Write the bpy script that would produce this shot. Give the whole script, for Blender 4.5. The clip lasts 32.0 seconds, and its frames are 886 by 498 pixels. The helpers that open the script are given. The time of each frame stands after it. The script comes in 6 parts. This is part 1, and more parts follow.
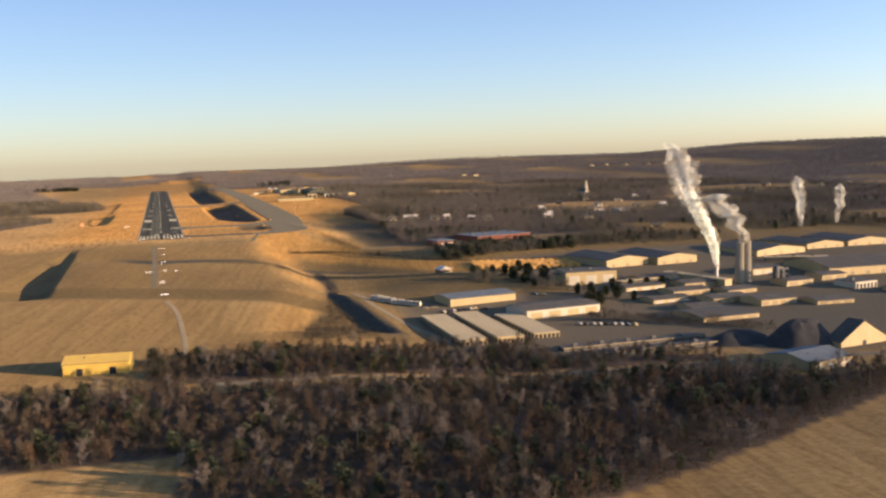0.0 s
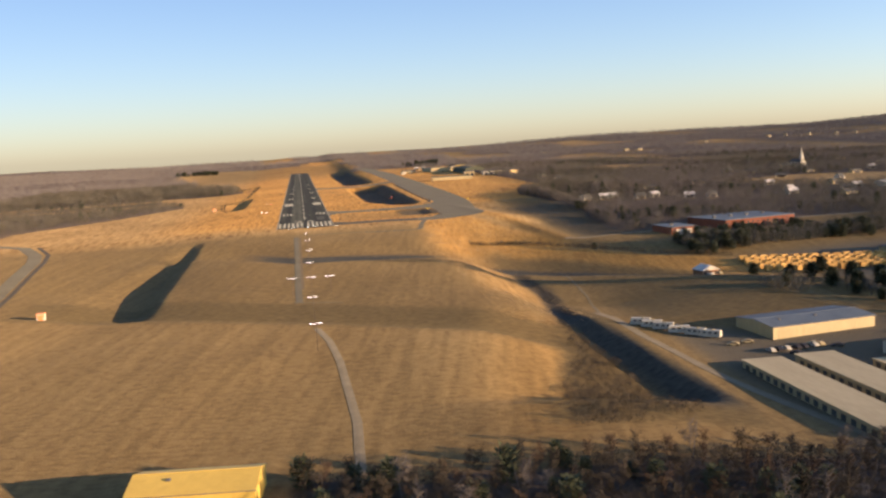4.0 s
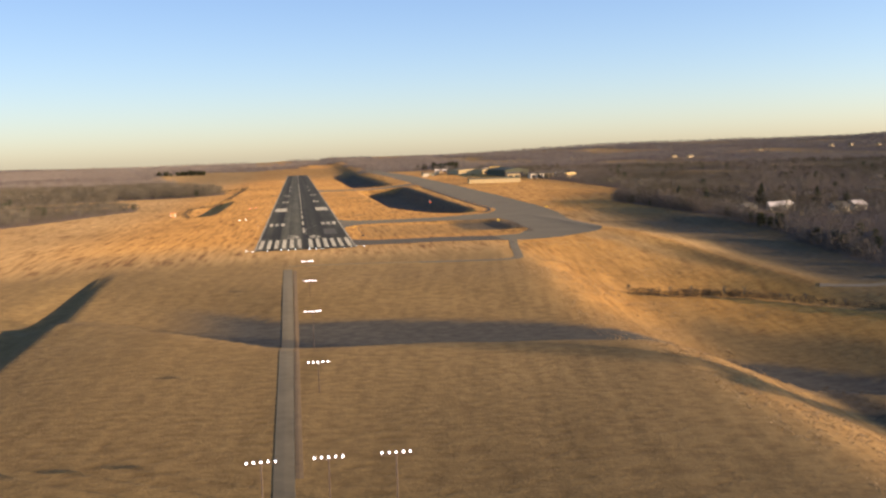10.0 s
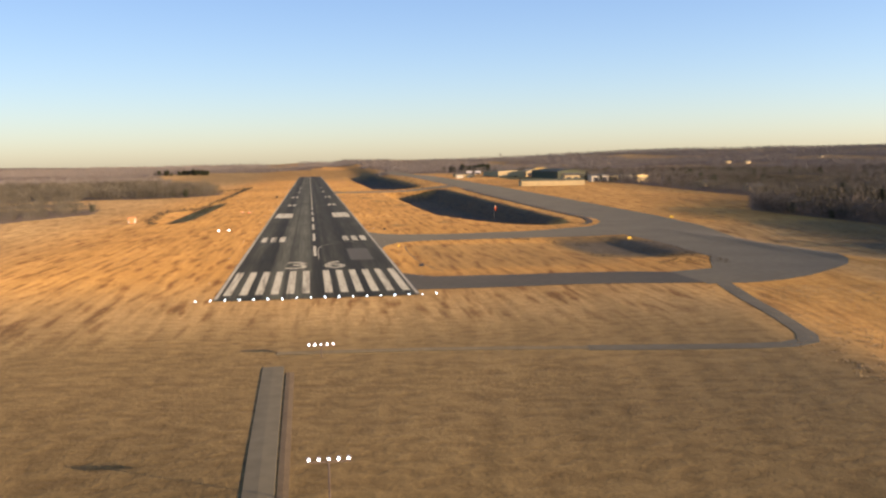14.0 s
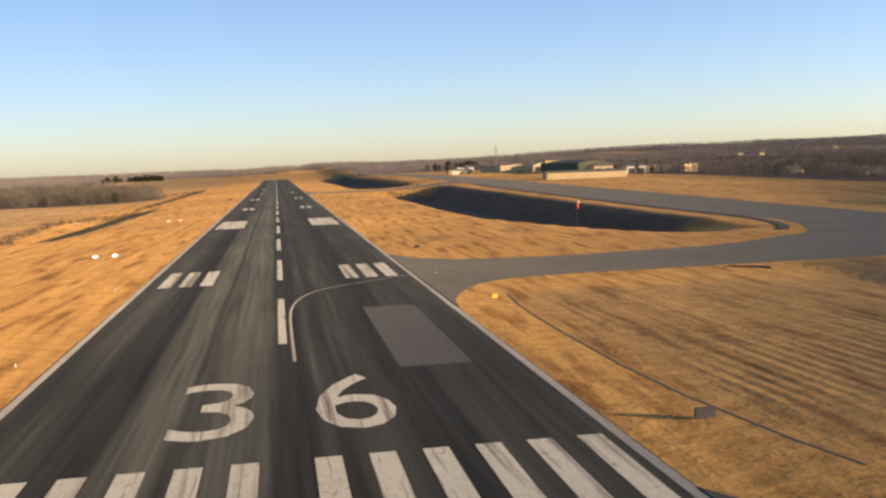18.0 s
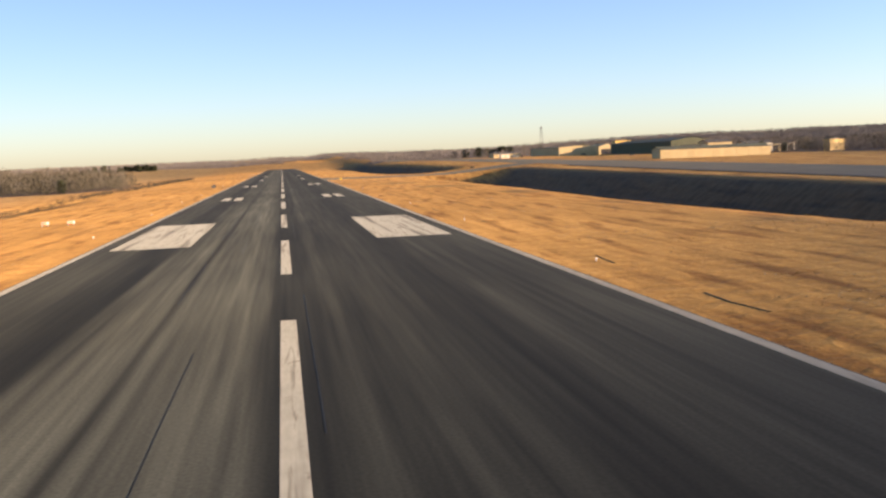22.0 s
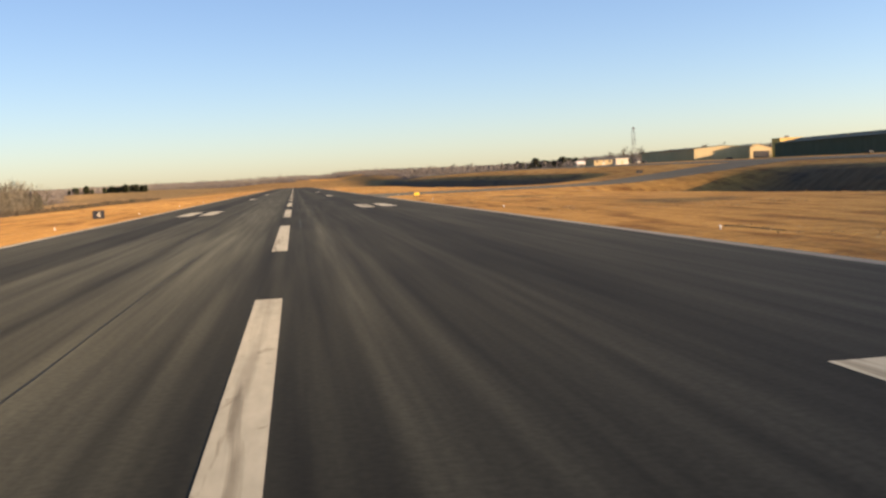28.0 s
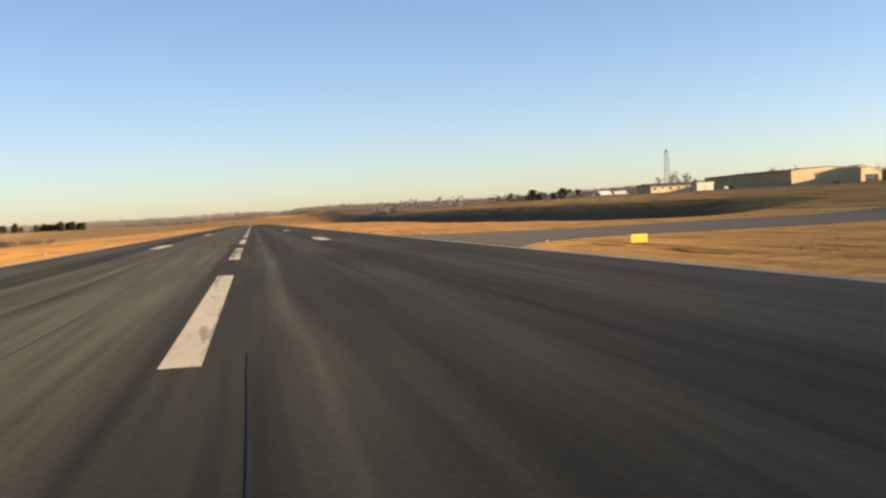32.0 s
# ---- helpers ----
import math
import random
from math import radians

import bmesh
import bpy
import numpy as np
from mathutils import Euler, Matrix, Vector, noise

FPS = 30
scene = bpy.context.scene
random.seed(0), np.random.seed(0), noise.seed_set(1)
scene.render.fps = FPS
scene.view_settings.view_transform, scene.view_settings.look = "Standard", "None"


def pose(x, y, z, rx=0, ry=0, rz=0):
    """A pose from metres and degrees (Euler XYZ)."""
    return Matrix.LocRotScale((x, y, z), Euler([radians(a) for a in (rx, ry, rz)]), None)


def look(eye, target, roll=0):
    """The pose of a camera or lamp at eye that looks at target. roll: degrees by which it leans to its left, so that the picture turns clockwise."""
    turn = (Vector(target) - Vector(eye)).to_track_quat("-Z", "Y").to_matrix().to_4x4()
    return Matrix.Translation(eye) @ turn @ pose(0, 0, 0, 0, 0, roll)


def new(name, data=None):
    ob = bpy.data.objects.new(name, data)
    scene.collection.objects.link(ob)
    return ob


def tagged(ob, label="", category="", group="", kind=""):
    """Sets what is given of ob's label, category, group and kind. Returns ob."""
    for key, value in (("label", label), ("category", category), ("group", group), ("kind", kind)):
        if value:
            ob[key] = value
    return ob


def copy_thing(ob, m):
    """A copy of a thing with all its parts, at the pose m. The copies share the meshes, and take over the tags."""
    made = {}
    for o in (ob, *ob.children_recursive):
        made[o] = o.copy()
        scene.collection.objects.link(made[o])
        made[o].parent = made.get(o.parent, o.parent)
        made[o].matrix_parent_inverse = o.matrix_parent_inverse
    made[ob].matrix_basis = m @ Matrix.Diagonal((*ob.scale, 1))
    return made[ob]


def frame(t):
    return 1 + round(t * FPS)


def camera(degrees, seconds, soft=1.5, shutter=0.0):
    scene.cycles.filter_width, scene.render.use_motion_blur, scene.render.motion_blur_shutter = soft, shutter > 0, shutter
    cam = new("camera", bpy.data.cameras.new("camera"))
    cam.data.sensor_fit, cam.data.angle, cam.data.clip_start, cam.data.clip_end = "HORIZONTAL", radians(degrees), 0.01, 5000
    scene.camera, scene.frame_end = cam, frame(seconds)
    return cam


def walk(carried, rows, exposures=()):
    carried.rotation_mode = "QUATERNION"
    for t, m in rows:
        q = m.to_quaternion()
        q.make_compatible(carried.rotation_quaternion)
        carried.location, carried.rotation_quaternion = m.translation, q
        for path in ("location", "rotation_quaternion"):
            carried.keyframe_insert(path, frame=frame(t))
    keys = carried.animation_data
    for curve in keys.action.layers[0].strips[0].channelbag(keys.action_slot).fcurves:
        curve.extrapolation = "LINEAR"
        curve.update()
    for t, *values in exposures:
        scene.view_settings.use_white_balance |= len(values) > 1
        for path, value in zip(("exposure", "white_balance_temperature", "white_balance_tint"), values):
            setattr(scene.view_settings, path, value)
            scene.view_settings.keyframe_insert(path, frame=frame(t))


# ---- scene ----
cam = camera(49.11, 32.0, soft=2.5)
PATH = [  # seconds, place, turn
    (0, 0.36, -646.27, 47.31, 84.527, 1.822, -16.350),
    (0.5, -0.39, -627.08, 46.40, 84.142, 2.460, -15.798),
    (1, -1.09, -607.89, 45.47, 84.627, 2.253, -13.916),
    (1.5, -1.63, -588.71, 44.45, 84.733, 2.300, -11.018),
    (2, -1.86, -569.88, 43.29, 84.978, 2.232, -10.092),
    (2.5, -1.84, -551.40, 42.14, 84.252, 2.652, -9.448),
    (3, -1.67, -533.27, 41.05, 84.171, 2.915, -9.254),
    (3.5, -1.54, -515.32, 40.06, 83.745, 3.095, -8.458),
    (5.5, -1.86, -444.83, 36.51, 83.810, 2.871, -9.230),
    (6, -1.95, -427.19, 35.57, 84.386, 2.660, -9.400),
    (6.5, -1.94, -409.43, 34.56, 84.145, 2.504, -9.330),
    (7, -1.93, -391.40, 33.52, 84.026, 2.004, -9.030),
    (7.5, -1.94, -373.23, 32.31, 83.980, 1.976, -9.117),
    (8, -1.92, -354.94, 31.02, 83.759, 1.633, -8.705),
    (8.5, -1.88, -336.55, 29.72, 83.784, 1.683, -9.376),
    (9, -1.79, -318.06, 28.47, 83.670, 1.691, -9.379),
    (9.5, -1.75, -299.49, 27.24, 83.858, 1.964, -9.313),
    (10, -1.62, -280.87, 26.12, 84.364, 1.793, -8.599),
    (10.5, -1.42, -262.26, 25.10, 84.222, 1.549, -8.464),
    (11, -1.17, -243.78, 24.09, 84.654, 1.158, -7.829),
    (11.5, -1.01, -225.53, 23.07, 85.220, 1.073, -7.715),
    (12, -0.88, -207.55, 22.10, 84.956, 0.471, -7.581),
    (12.5, -0.76, -189.86, 21.27, 85.100, 0.573, -7.604),
    (13, -0.76, -172.51, 20.52, 84.627, 0.543, -7.465),
    (13.5, -0.82, -155.49, 19.86, 84.804, 0.900, -7.694),
    (14, -0.68, -138.64, 19.10, 84.779, 0.908, -7.827),
    (14.5, -0.41, -121.75, 18.21, 84.699, 0.825, -7.877),
    (16.5, 0.42, -55.56, 14.25, 84.589, 1.449, -8.730),
    (17, 0.34, -39.13, 13.53, 84.417, 1.661, -8.839),
    (17.5, 0.20, -22.73, 12.84, 84.708, 2.215, -8.906),
    (18, 0.14, -6.34, 12.04, 84.981, 2.057, -9.757),
    (18.5, 0.15, 10.04, 11.22, 84.110, 2.210, -9.740),
    (19, 0.19, 26.52, 10.45, 83.805, 2.213, -10.122),
    (19.5, 0.15, 43.15, 9.70, 82.581, 2.364, -9.865),
    (20, 0.08, 59.89, 8.91, 82.603, 2.744, -9.757),
    (20.5, 0.06, 76.70, 8.14, 83.279, 2.652, -9.577),
    (21, 0.01, 93.46, 7.40, 83.486, 2.243, -9.675),
    (21.5, 0.07, 110.10, 6.70, 84.348, 2.766, -9.391),
    (22, 0.06, 126.53, 6.05, 84.607, 2.198, -9.423),
    (22.5, -0.02, 142.61, 5.50, 83.762, 3.605, -10.444),
    (23, -0.04, 158.33, 4.88, 82.159, 4.611, -10.835),
    (23.5, -0.08, 174.11, 4.40, 83.064, 4.336, -10.583),
    (24, -0.01, 189.55, 4.00, 83.888, 3.655, -10.760),
    (24.5, 0.22, 204.34, 3.58, 84.622, 3.712, -10.545),
    (26.5, 0.47, 258.15, 2.64, 85.474, 3.281, -9.636),
    (27, 0.52, 272.49, 2.65, 85.448, 2.692, -9.251),
    (27.5, 0.61, 286.85, 2.61, 85.567, 2.798, -9.085),
    (28, 0.70, 300.96, 2.51, 85.810, 2.733, -8.720),
    (28.5, 0.93, 314.29, 2.42, 86.035, 3.190, -8.391),
    (29, 1.03, 327.12, 2.34, 86.130, 3.294, -8.876),
    (29.5, 0.95, 339.76, 2.28, 86.440, 2.712, -8.950),
    (30, 0.78, 352.44, 2.23, 87.110, 2.420, -9.778),
    (30.5, 0.68, 365.39, 2.15, 87.257, 2.526, -9.848),
    (31, 0.80, 378.38, 2.13, 87.430, 2.522, -10.355),
    (31.5, 0.99, 391.25, 1.97, 88.098, 3.541, -10.615),
    (32, 1.11, 404.13, 1.96, 87.865, 2.897, -11.113),
]
EXPOSURES = [(0, 1.4, 5760, 27), (17, 1.42, 5760, 27), (19, 1.48, 5720, 27), (20, 1.85, 5660, 27), (21, 1.9, 5640, 27), (22, 1.6, 5720, 28), (23, 1.55, 5800, 28), (24, 1.5, 5840, 28), (27, 1.45, 5900, 26), (32, 1.4, 5980, 25)]  # seconds, stops, kelvin, tint
walk(cam, [(row[0], pose(*row[1:])) for row in PATH], EXPOSURES)

# ---- light ----
SUN_AZIMUTH, SUN_HEIGHT = radians(123), radians(8.5)
to_sun = Vector((math.sin(SUN_AZIMUTH) * math.cos(SUN_HEIGHT), math.cos(SUN_AZIMUTH) * math.cos(SUN_HEIGHT), math.sin(SUN_HEIGHT)))
world = bpy.data.worlds.new("sky")
scene.world = world
world.use_nodes = True
wn = world.node_tree
sky = wn.nodes.new("ShaderNodeTexSky")
sky.sky_type, sky.sun_disc = "NISHITA", False
sky.sun_elevation, sky.sun_rotation = SUN_HEIGHT, SUN_AZIMUTH
sky.altitude, sky.air_density, sky.dust_density, sky.ozone_density = 200, 0.87, 0.45, 1.6
# the haze is brighter on the sunward side of the sky
ways, sunward, share, glare = wn.nodes.new("ShaderNodeTexCoord"), wn.nodes.new("ShaderNodeVectorMath"), wn.nodes.new("ShaderNodeMapRange"), wn.nodes.new("ShaderNodeVectorMath")
sunward.operation, glare.operation = "DOT_PRODUCT", "SCALE"
sunward.inputs[1].default_value = to_sun
share.inputs[1].default_value, share.inputs[2].default_value, share.inputs[3].default_value, share.inputs[4].default_value = -1, 1, 0.62, 1.54
wn.links.new(ways.outputs["Generated"], sunward.inputs[0])
wn.links.new(sunward.outputs["Value"], share.inputs[0])
wn.links.new(sky.outputs[0], glare.inputs[0])
wn.links.new(share.outputs[0], glare.inputs["Scale"])
wn.links.new(glare.outputs[0], wn.nodes["Background"].inputs[0])
wn.nodes["Background"].inputs[1].default_value = 0.085
sun = new("sun", bpy.data.lights.new("sun", "SUN"))
sun.data.energy, sun.data.angle, sun.data.color = 5.0, radians(0.6), (1.0, 0.70, 0.36)
sun.matrix_world = look(to_sun * 500, (0, 0, 0))


# ---- materials ----
def surface(name, low, high, size=2.0, fine=14.0, rough=0.85, metal=0.0, bump=0.15, depth=0.02, streak=(1, 1, 1), spread=0.5, vary=0.0):
    """A matt surface whose colour wanders between two tones at two scales, in metres, with a fine relief."""
    m = bpy.data.materials.new(name)
    m.use_nodes = True
    nt = m.node_tree
    b = nt.nodes["Principled BSDF"]
    co = nt.nodes.new("ShaderNodeTexCoord")
    mp = nt.nodes.new("ShaderNodeMapping")
    mp.inputs["Scale"].default_value = streak
    nt.links.new(co.outputs["Object"], mp.inputs[0])
    big, small = nt.nodes.new("ShaderNodeTexNoise"), nt.nodes.new("ShaderNodeTexNoise")
    big.inputs["Scale"].default_value, small.inputs["Scale"].default_value = 1 / size, fine / size
    big.inputs["Detail"].default_value, small.inputs["Detail"].default_value = 4, 3
    mix = nt.nodes.new("ShaderNodeMath")
    mix.operation = "MULTIPLY_ADD"
    mix.inputs[1].default_value = 0.5
    half = nt.nodes.new("ShaderNodeMath")
    half.operation = "MULTIPLY"
    half.inputs[1].default_value = 0.5
    ramp = nt.nodes.new("ShaderNodeValToRGB")
    ramp.color_ramp.elements[0].color, ramp.color_ramp.elements[1].color = (*low, 1), (*high, 1)
    ramp.color_ramp.elements[0].position, ramp.color_ramp.elements[1].position = 0.5 - spread * 0.4, 0.5 + spread * 0.4
    for n in (big, small):
        nt.links.new(mp.outputs[0], n.inputs["Vector"])
    nt.links.new(small.outputs[0], half.inputs[0])
    nt.links.new(big.outputs[0], mix.inputs[0])
    nt.links.new(half.outputs[0], mix.inputs[2])
    nt.links.new(mix.outputs[0], ramp.inputs[0])
    out = ramp.outputs[0]
    if vary:
        info, hsv, rng = nt.nodes.new("ShaderNodeObjectInfo"), nt.nodes.new("ShaderNodeHueSaturation"), nt.nodes.new("ShaderNodeMapRange")
        rng.inputs[3].default_value, rng.inputs[4].default_value = 1 - vary, 1 + vary
        nt.links.new(info.outputs["Random"], rng.inputs[0])
        nt.links.new(rng.outputs[0], hsv.inputs["Value"])
        nt.links.new(out, hsv.inputs["Color"])
        out = hsv.outputs[0]
    nt.links.new(out, b.inputs["Base Color"])
    b.inputs["Roughness"].default_value, b.inputs["Metallic"].default_value = rough, metal
    b.inputs["Diffuse Roughness"].default_value = 1.0 if rough > 0.85 else 0.3
    b.inputs["Specular IOR Level"].default_value = 0.2 if rough > 0.5 else 0.5
    if bump:
        bp = nt.nodes.new("ShaderNodeBump")
        bp.inputs["Strength"].default_value, bp.inputs["Distance"].default_value = bump, depth
        nt.links.new(small.outputs[0], bp.inputs["Height"])
        nt.links.new(bp.outputs[0], b.inputs["Normal"])
    return m


def glow(name, colour, strength):
    m = bpy.data.materials.new(name)
    m.use_nodes = True
    b = m.node_tree.nodes["Principled BSDF"]
    b.inputs["Base Color"].default_value = (*colour, 1)
    b.inputs["Emission Color"].default_value, b.inputs["Emission Strength"].default_value = (*colour, 1), strength
    return m


def grass_material():
    """Dry winter grass: straw patches, darker thatch, mowing streaks and overgrown tufts; leaf litter where the woods
    stand; some masks carry painted shade and haze.
    """
    m = bpy.data.materials.new("dry_grass")
    m.use_nodes = True
    nt = m.node_tree
    b = nt.nodes["Principled BSDF"]
    co = nt.nodes.new("ShaderNodeTexCoord")

    def tex(scale, detail, stretch=(1, 1, 1), turn=0.0):
        way, mp, n = nt.nodes.new("ShaderNodeMapping"), nt.nodes.new("ShaderNodeMapping"), nt.nodes.new("ShaderNodeTexNoise")
        way.inputs["Rotation"].default_value = (0, 0, turn)
        mp.inputs["Scale"].default_value = stretch
        n.inputs["Scale"].default_value, n.inputs["Detail"].default_value = scale, detail
        nt.links.new(co.outputs["Object"], way.inputs[0])
        nt.links.new(way.outputs[0], mp.inputs[0])
        nt.links.new(mp.outputs[0], n.inputs["Vector"])
        return n.outputs[0]

    def ramp(src, a, ca, z, cz):
        r = nt.nodes.new("ShaderNodeValToRGB")
        r.color_ramp.elements[0].position, r.color_ramp.elements[0].color = a, (*ca, 1)
        r.color_ramp.elements[1].position, r.color_ramp.elements[1].color = z, (*cz, 1)
        nt.links.new(src, r.inputs[0])
        return r.outputs[0]

    def mixed(fac, a, c, kind="MIX"):
        x = nt.nodes.new("ShaderNodeMix")
        x.data_type, x.blend_type = "RGBA", kind
        if isinstance(fac, float):
            x.inputs[0].default_value = fac
        else:
            nt.links.new(fac, x.inputs[0])
        nt.links.new(a, x.inputs[6])
        nt.links.new(c, x.inputs[7])
        return x.outputs[2]

    patch, rows, tuft, blade, hair = tex(0.014, 5), tex(0.16, 4, (1, 0.06, 1), 0.16), tex(0.5, 5, (1, 1.6, 1)), tex(2.6, 4), tex(9.0, 3)
    straw = ramp(patch, 0.35, (0.272, 0.189, 0.076), 0.65, (0.376, 0.267, 0.108))
    streaks = ramp(rows, 0.36, (0.66, 0.64, 0.60), 0.64, (1.12, 1.10, 1.06))
    tufts = ramp(tuft, 0.34, (0.70, 0.64, 0.56), 0.56, (1.08, 1.06, 1.02))
    blades = ramp(blade, 0.3, (0.72, 0.70, 0.66), 0.7, (1.16, 1.14, 1.10))
    hairs = ramp(hair, 0.3, (0.70, 0.68, 0.66), 0.7, (1.2, 1.18, 1.15))
    c = mixed(0.3, straw, streaks, "MULTIPLY")
    c = mixed(0.6, c, tufts, "MULTIPLY")
    c = mixed(0.7, c, blades, "MULTIPLY")
    c = mixed(0.6, c, hairs, "MULTIPLY")
    mown = nt.nodes.new("ShaderNodeAttribute")
    mown.attribute_name = "mown"
    fine_rows = mixed(mown.outputs["Fac"], tex(0.75, 3, (1, 0.03, 1), 0.0), tex(0.42, 3, (1, 0.03, 1), 0.19))
    c = mixed(0.5, c, ramp(fine_rows, 0.36, (0.60, 0.57, 0.52), 0.6, (1.1, 1.08, 1.05)), "MULTIPLY")
    russet = ramp(tex(0.62, 5, (1, 0.13, 1), 0.03), 0.51, (1.0, 1.0, 1.0), 0.66, (0.40, 0.31, 0.23))
    unmown = nt.nodes.new("ShaderNodeMapRange")
    unmown.inputs[3].default_value, unmown.inputs[4].default_value = 0.8, 0.2
    nt.links.new(mown.outputs["Fac"], unmown.inputs[0])
    c = mixed(unmown.outputs[0], c, russet, "MULTIPLY")
    gold, tone = nt.nodes.new("ShaderNodeAttribute"), nt.nodes.new("ShaderNodeRGB")
    gold.attribute_name = "gold"
    tone.outputs[0].default_value = (1.36, 1.13, 0.68, 1)
    c = mixed(gold.outputs["Fac"], c, tone.outputs[0], "MULTIPLY")
    rank_and_shade = nt.nodes.new("ShaderNodeAttribute")
    rank_and_shade.attribute_name = "rank_and_shade"
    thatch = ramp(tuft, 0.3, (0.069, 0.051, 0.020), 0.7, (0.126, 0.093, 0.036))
    c = mixed(rank_and_shade.outputs["Fac"], c, thatch)
    cover = nt.nodes.new("ShaderNodeAttribute")
    cover.attribute_name = "cover"
    litter = ramp(tuft, 0.3, (0.048, 0.039, 0.032), 0.7, (0.085, 0.068, 0.054))
    c = mixed(cover.outputs["Fac"], c, litter)
    brush_and_shade = nt.nodes.new("ShaderNodeAttribute")
    brush_and_shade.attribute_name = "brush_and_shade"
    # near-black tone for dark brush and for shade painted on banks
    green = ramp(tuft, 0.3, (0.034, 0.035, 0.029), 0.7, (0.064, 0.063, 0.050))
    c = mixed(brush_and_shade.outputs["Fac"], c, green)
    bare = nt.nodes.new("ShaderNodeAttribute")
    bare.attribute_name = "bare"
    gravel = ramp(blade, 0.3, (0.092, 0.077, 0.047), 0.7, (0.152, 0.126, 0.077))
    c = mixed(bare.outputs["Fac"], c, gravel)
    nt.links.new(c, b.inputs["Base Color"])
    b.inputs["Roughness"].default_value, b.inputs["Diffuse Roughness"].default_value = 0.95, 0.55
    b.inputs["Specular IOR Level"].default_value = 0.1
    add = nt.nodes.new("ShaderNodeMath")
    add.operation = "MULTIPLY_ADD"
    add.inputs[1].default_value = 2.5
    nt.links.new(tuft, add.inputs[0])
    nt.links.new(blade, add.inputs[2])
    bp = nt.nodes.new("ShaderNodeBump")
    bp.inputs["Strength"].default_value, bp.inputs["Distance"].default_value = 0.25, 0.2
    nt.links.new(add.outputs[0], bp.inputs["Height"])
    nt.links.new(bp.outputs[0], b.inputs["Normal"])
    return m


GRASS = grass_material()
def runway_material():
    """Old asphalt: long soft bands of wheel wear and patching along the runway, over fine stone grain."""
    m = bpy.data.materials.new("runway_asphalt")
    m.use_nodes = True
    nt = m.node_tree
    b = nt.nodes["Principled BSDF"]
    co = nt.nodes.new("ShaderNodeTexCoord")

    def tex(scale, detail, stretch):
        mp, n = nt.nodes.new("ShaderNodeMapping"), nt.nodes.new("ShaderNodeTexNoise")
        mp.inputs["Scale"].default_value = stretch
        n.inputs["Scale"].default_value, n.inputs["Detail"].default_value = scale, detail
        nt.links.new(co.outputs["Object"], mp.inputs[0])
        nt.links.new(mp.outputs[0], n.inputs["Vector"])
        return n.outputs[0]

    def ramp(src, a, ca, z, cz):
        r = nt.nodes.new("ShaderNodeValToRGB")
        r.color_ramp.elements[0].position, r.color_ramp.elements[0].color = a, (*ca, 1)
        r.color_ramp.elements[1].position, r.color_ramp.elements[1].color = z, (*cz, 1)
        nt.links.new(src, r.inputs[0])
        return r.outputs[0]

    def times(a, c):
        x = nt.nodes.new("ShaderNodeMix")
        x.data_type, x.blend_type = "RGBA", "MULTIPLY"
        x.inputs[0].default_value = 1.0
        nt.links.new(a, x.inputs[6])
        nt.links.new(c, x.inputs[7])
        return x.outputs[2]

    across = nt.nodes.new("ShaderNodeSeparateXYZ")
    nt.links.new(co.outputs["Object"], across.inputs[0])
    wander = nt.nodes.new("ShaderNodeMath")
    wander.operation = "MULTIPLY_ADD"
    wander.inputs[1].default_value = 0.55
    nt.links.new(tex(0.9, 3, (1, 0.05, 1)), wander.inputs[0])
    nt.links.new(across.outputs[0], wander.inputs[2])
    lanes = nt.nodes.new("ShaderNodeMapRange")
    lanes.inputs[1].default_value, lanes.inputs[2].default_value = -23.0, 23.0
    nt.links.new(wander.outputs[0], lanes.inputs[0])
    paving = nt.nodes.new("ShaderNodeValToRGB")
    paving.color_ramp.interpolation = "EASE"
    for x, v in ((-20.6, 0.052), (-20.2, 0.040), (-10.6, 0.036), (-9.6, 0.022), (-7.8, 0.020), (-7.3, 0.052), (-5.0, 0.060), (-4.6, 0.026), (-4.2, 0.054), (-2.4, 0.062), (-0.7, 0.052), (-0.2, 0.028), (1.5, 0.025), (2.1, 0.048), (2.7, 0.027), (5.4, 0.034), (7.2, 0.021), (8.4, 0.024), (9.4, 0.036), (13.0, 0.034), (20.0, 0.036), (20.5, 0.056)):
        e = paving.color_ramp.elements.new((x + 23) / 46)
        e.color = (v * 0.88, v * 0.91, v * 0.65, 1)
    for e, v in ((paving.color_ramp.elements[0], 0.060), (paving.color_ramp.elements[-1], 0.066)):
        e.color = (v * 0.88, v * 0.91, v * 0.65, 1)
    nt.links.new(lanes.outputs[0], paving.inputs[0])
    soft = ramp(tex(0.4, 2, (1, 0.006, 1)), 0.34, (0.70, 0.70, 0.70), 0.66, (1.3, 1.3, 1.3))
    bands = times(paving.outputs[0], soft)
    streaks = ramp(tex(2.6, 6, (1, 0.02, 1)), 0.30, (0.62, 0.62, 0.62), 0.70, (1.32, 1.32, 1.30))
    patches = ramp(tex(0.09, 5, (1, 0.3, 1)), 0.3, (0.72, 0.71, 0.69), 0.7, (1.22, 1.22, 1.22))
    grain = ramp(tex(9, 3, (1, 1, 1)), 0.3, (0.8, 0.8, 0.8), 0.7, (1.15, 1.15, 1.15))
    c = times(times(times(bands, streaks), patches), grain)
    nt.links.new(c, b.inputs["Base Color"])
    b.inputs["Roughness"].default_value, b.inputs["Diffuse Roughness"].default_value = 0.92, 0.8
    b.inputs["Specular IOR Level"].default_value = 0.12
    return m


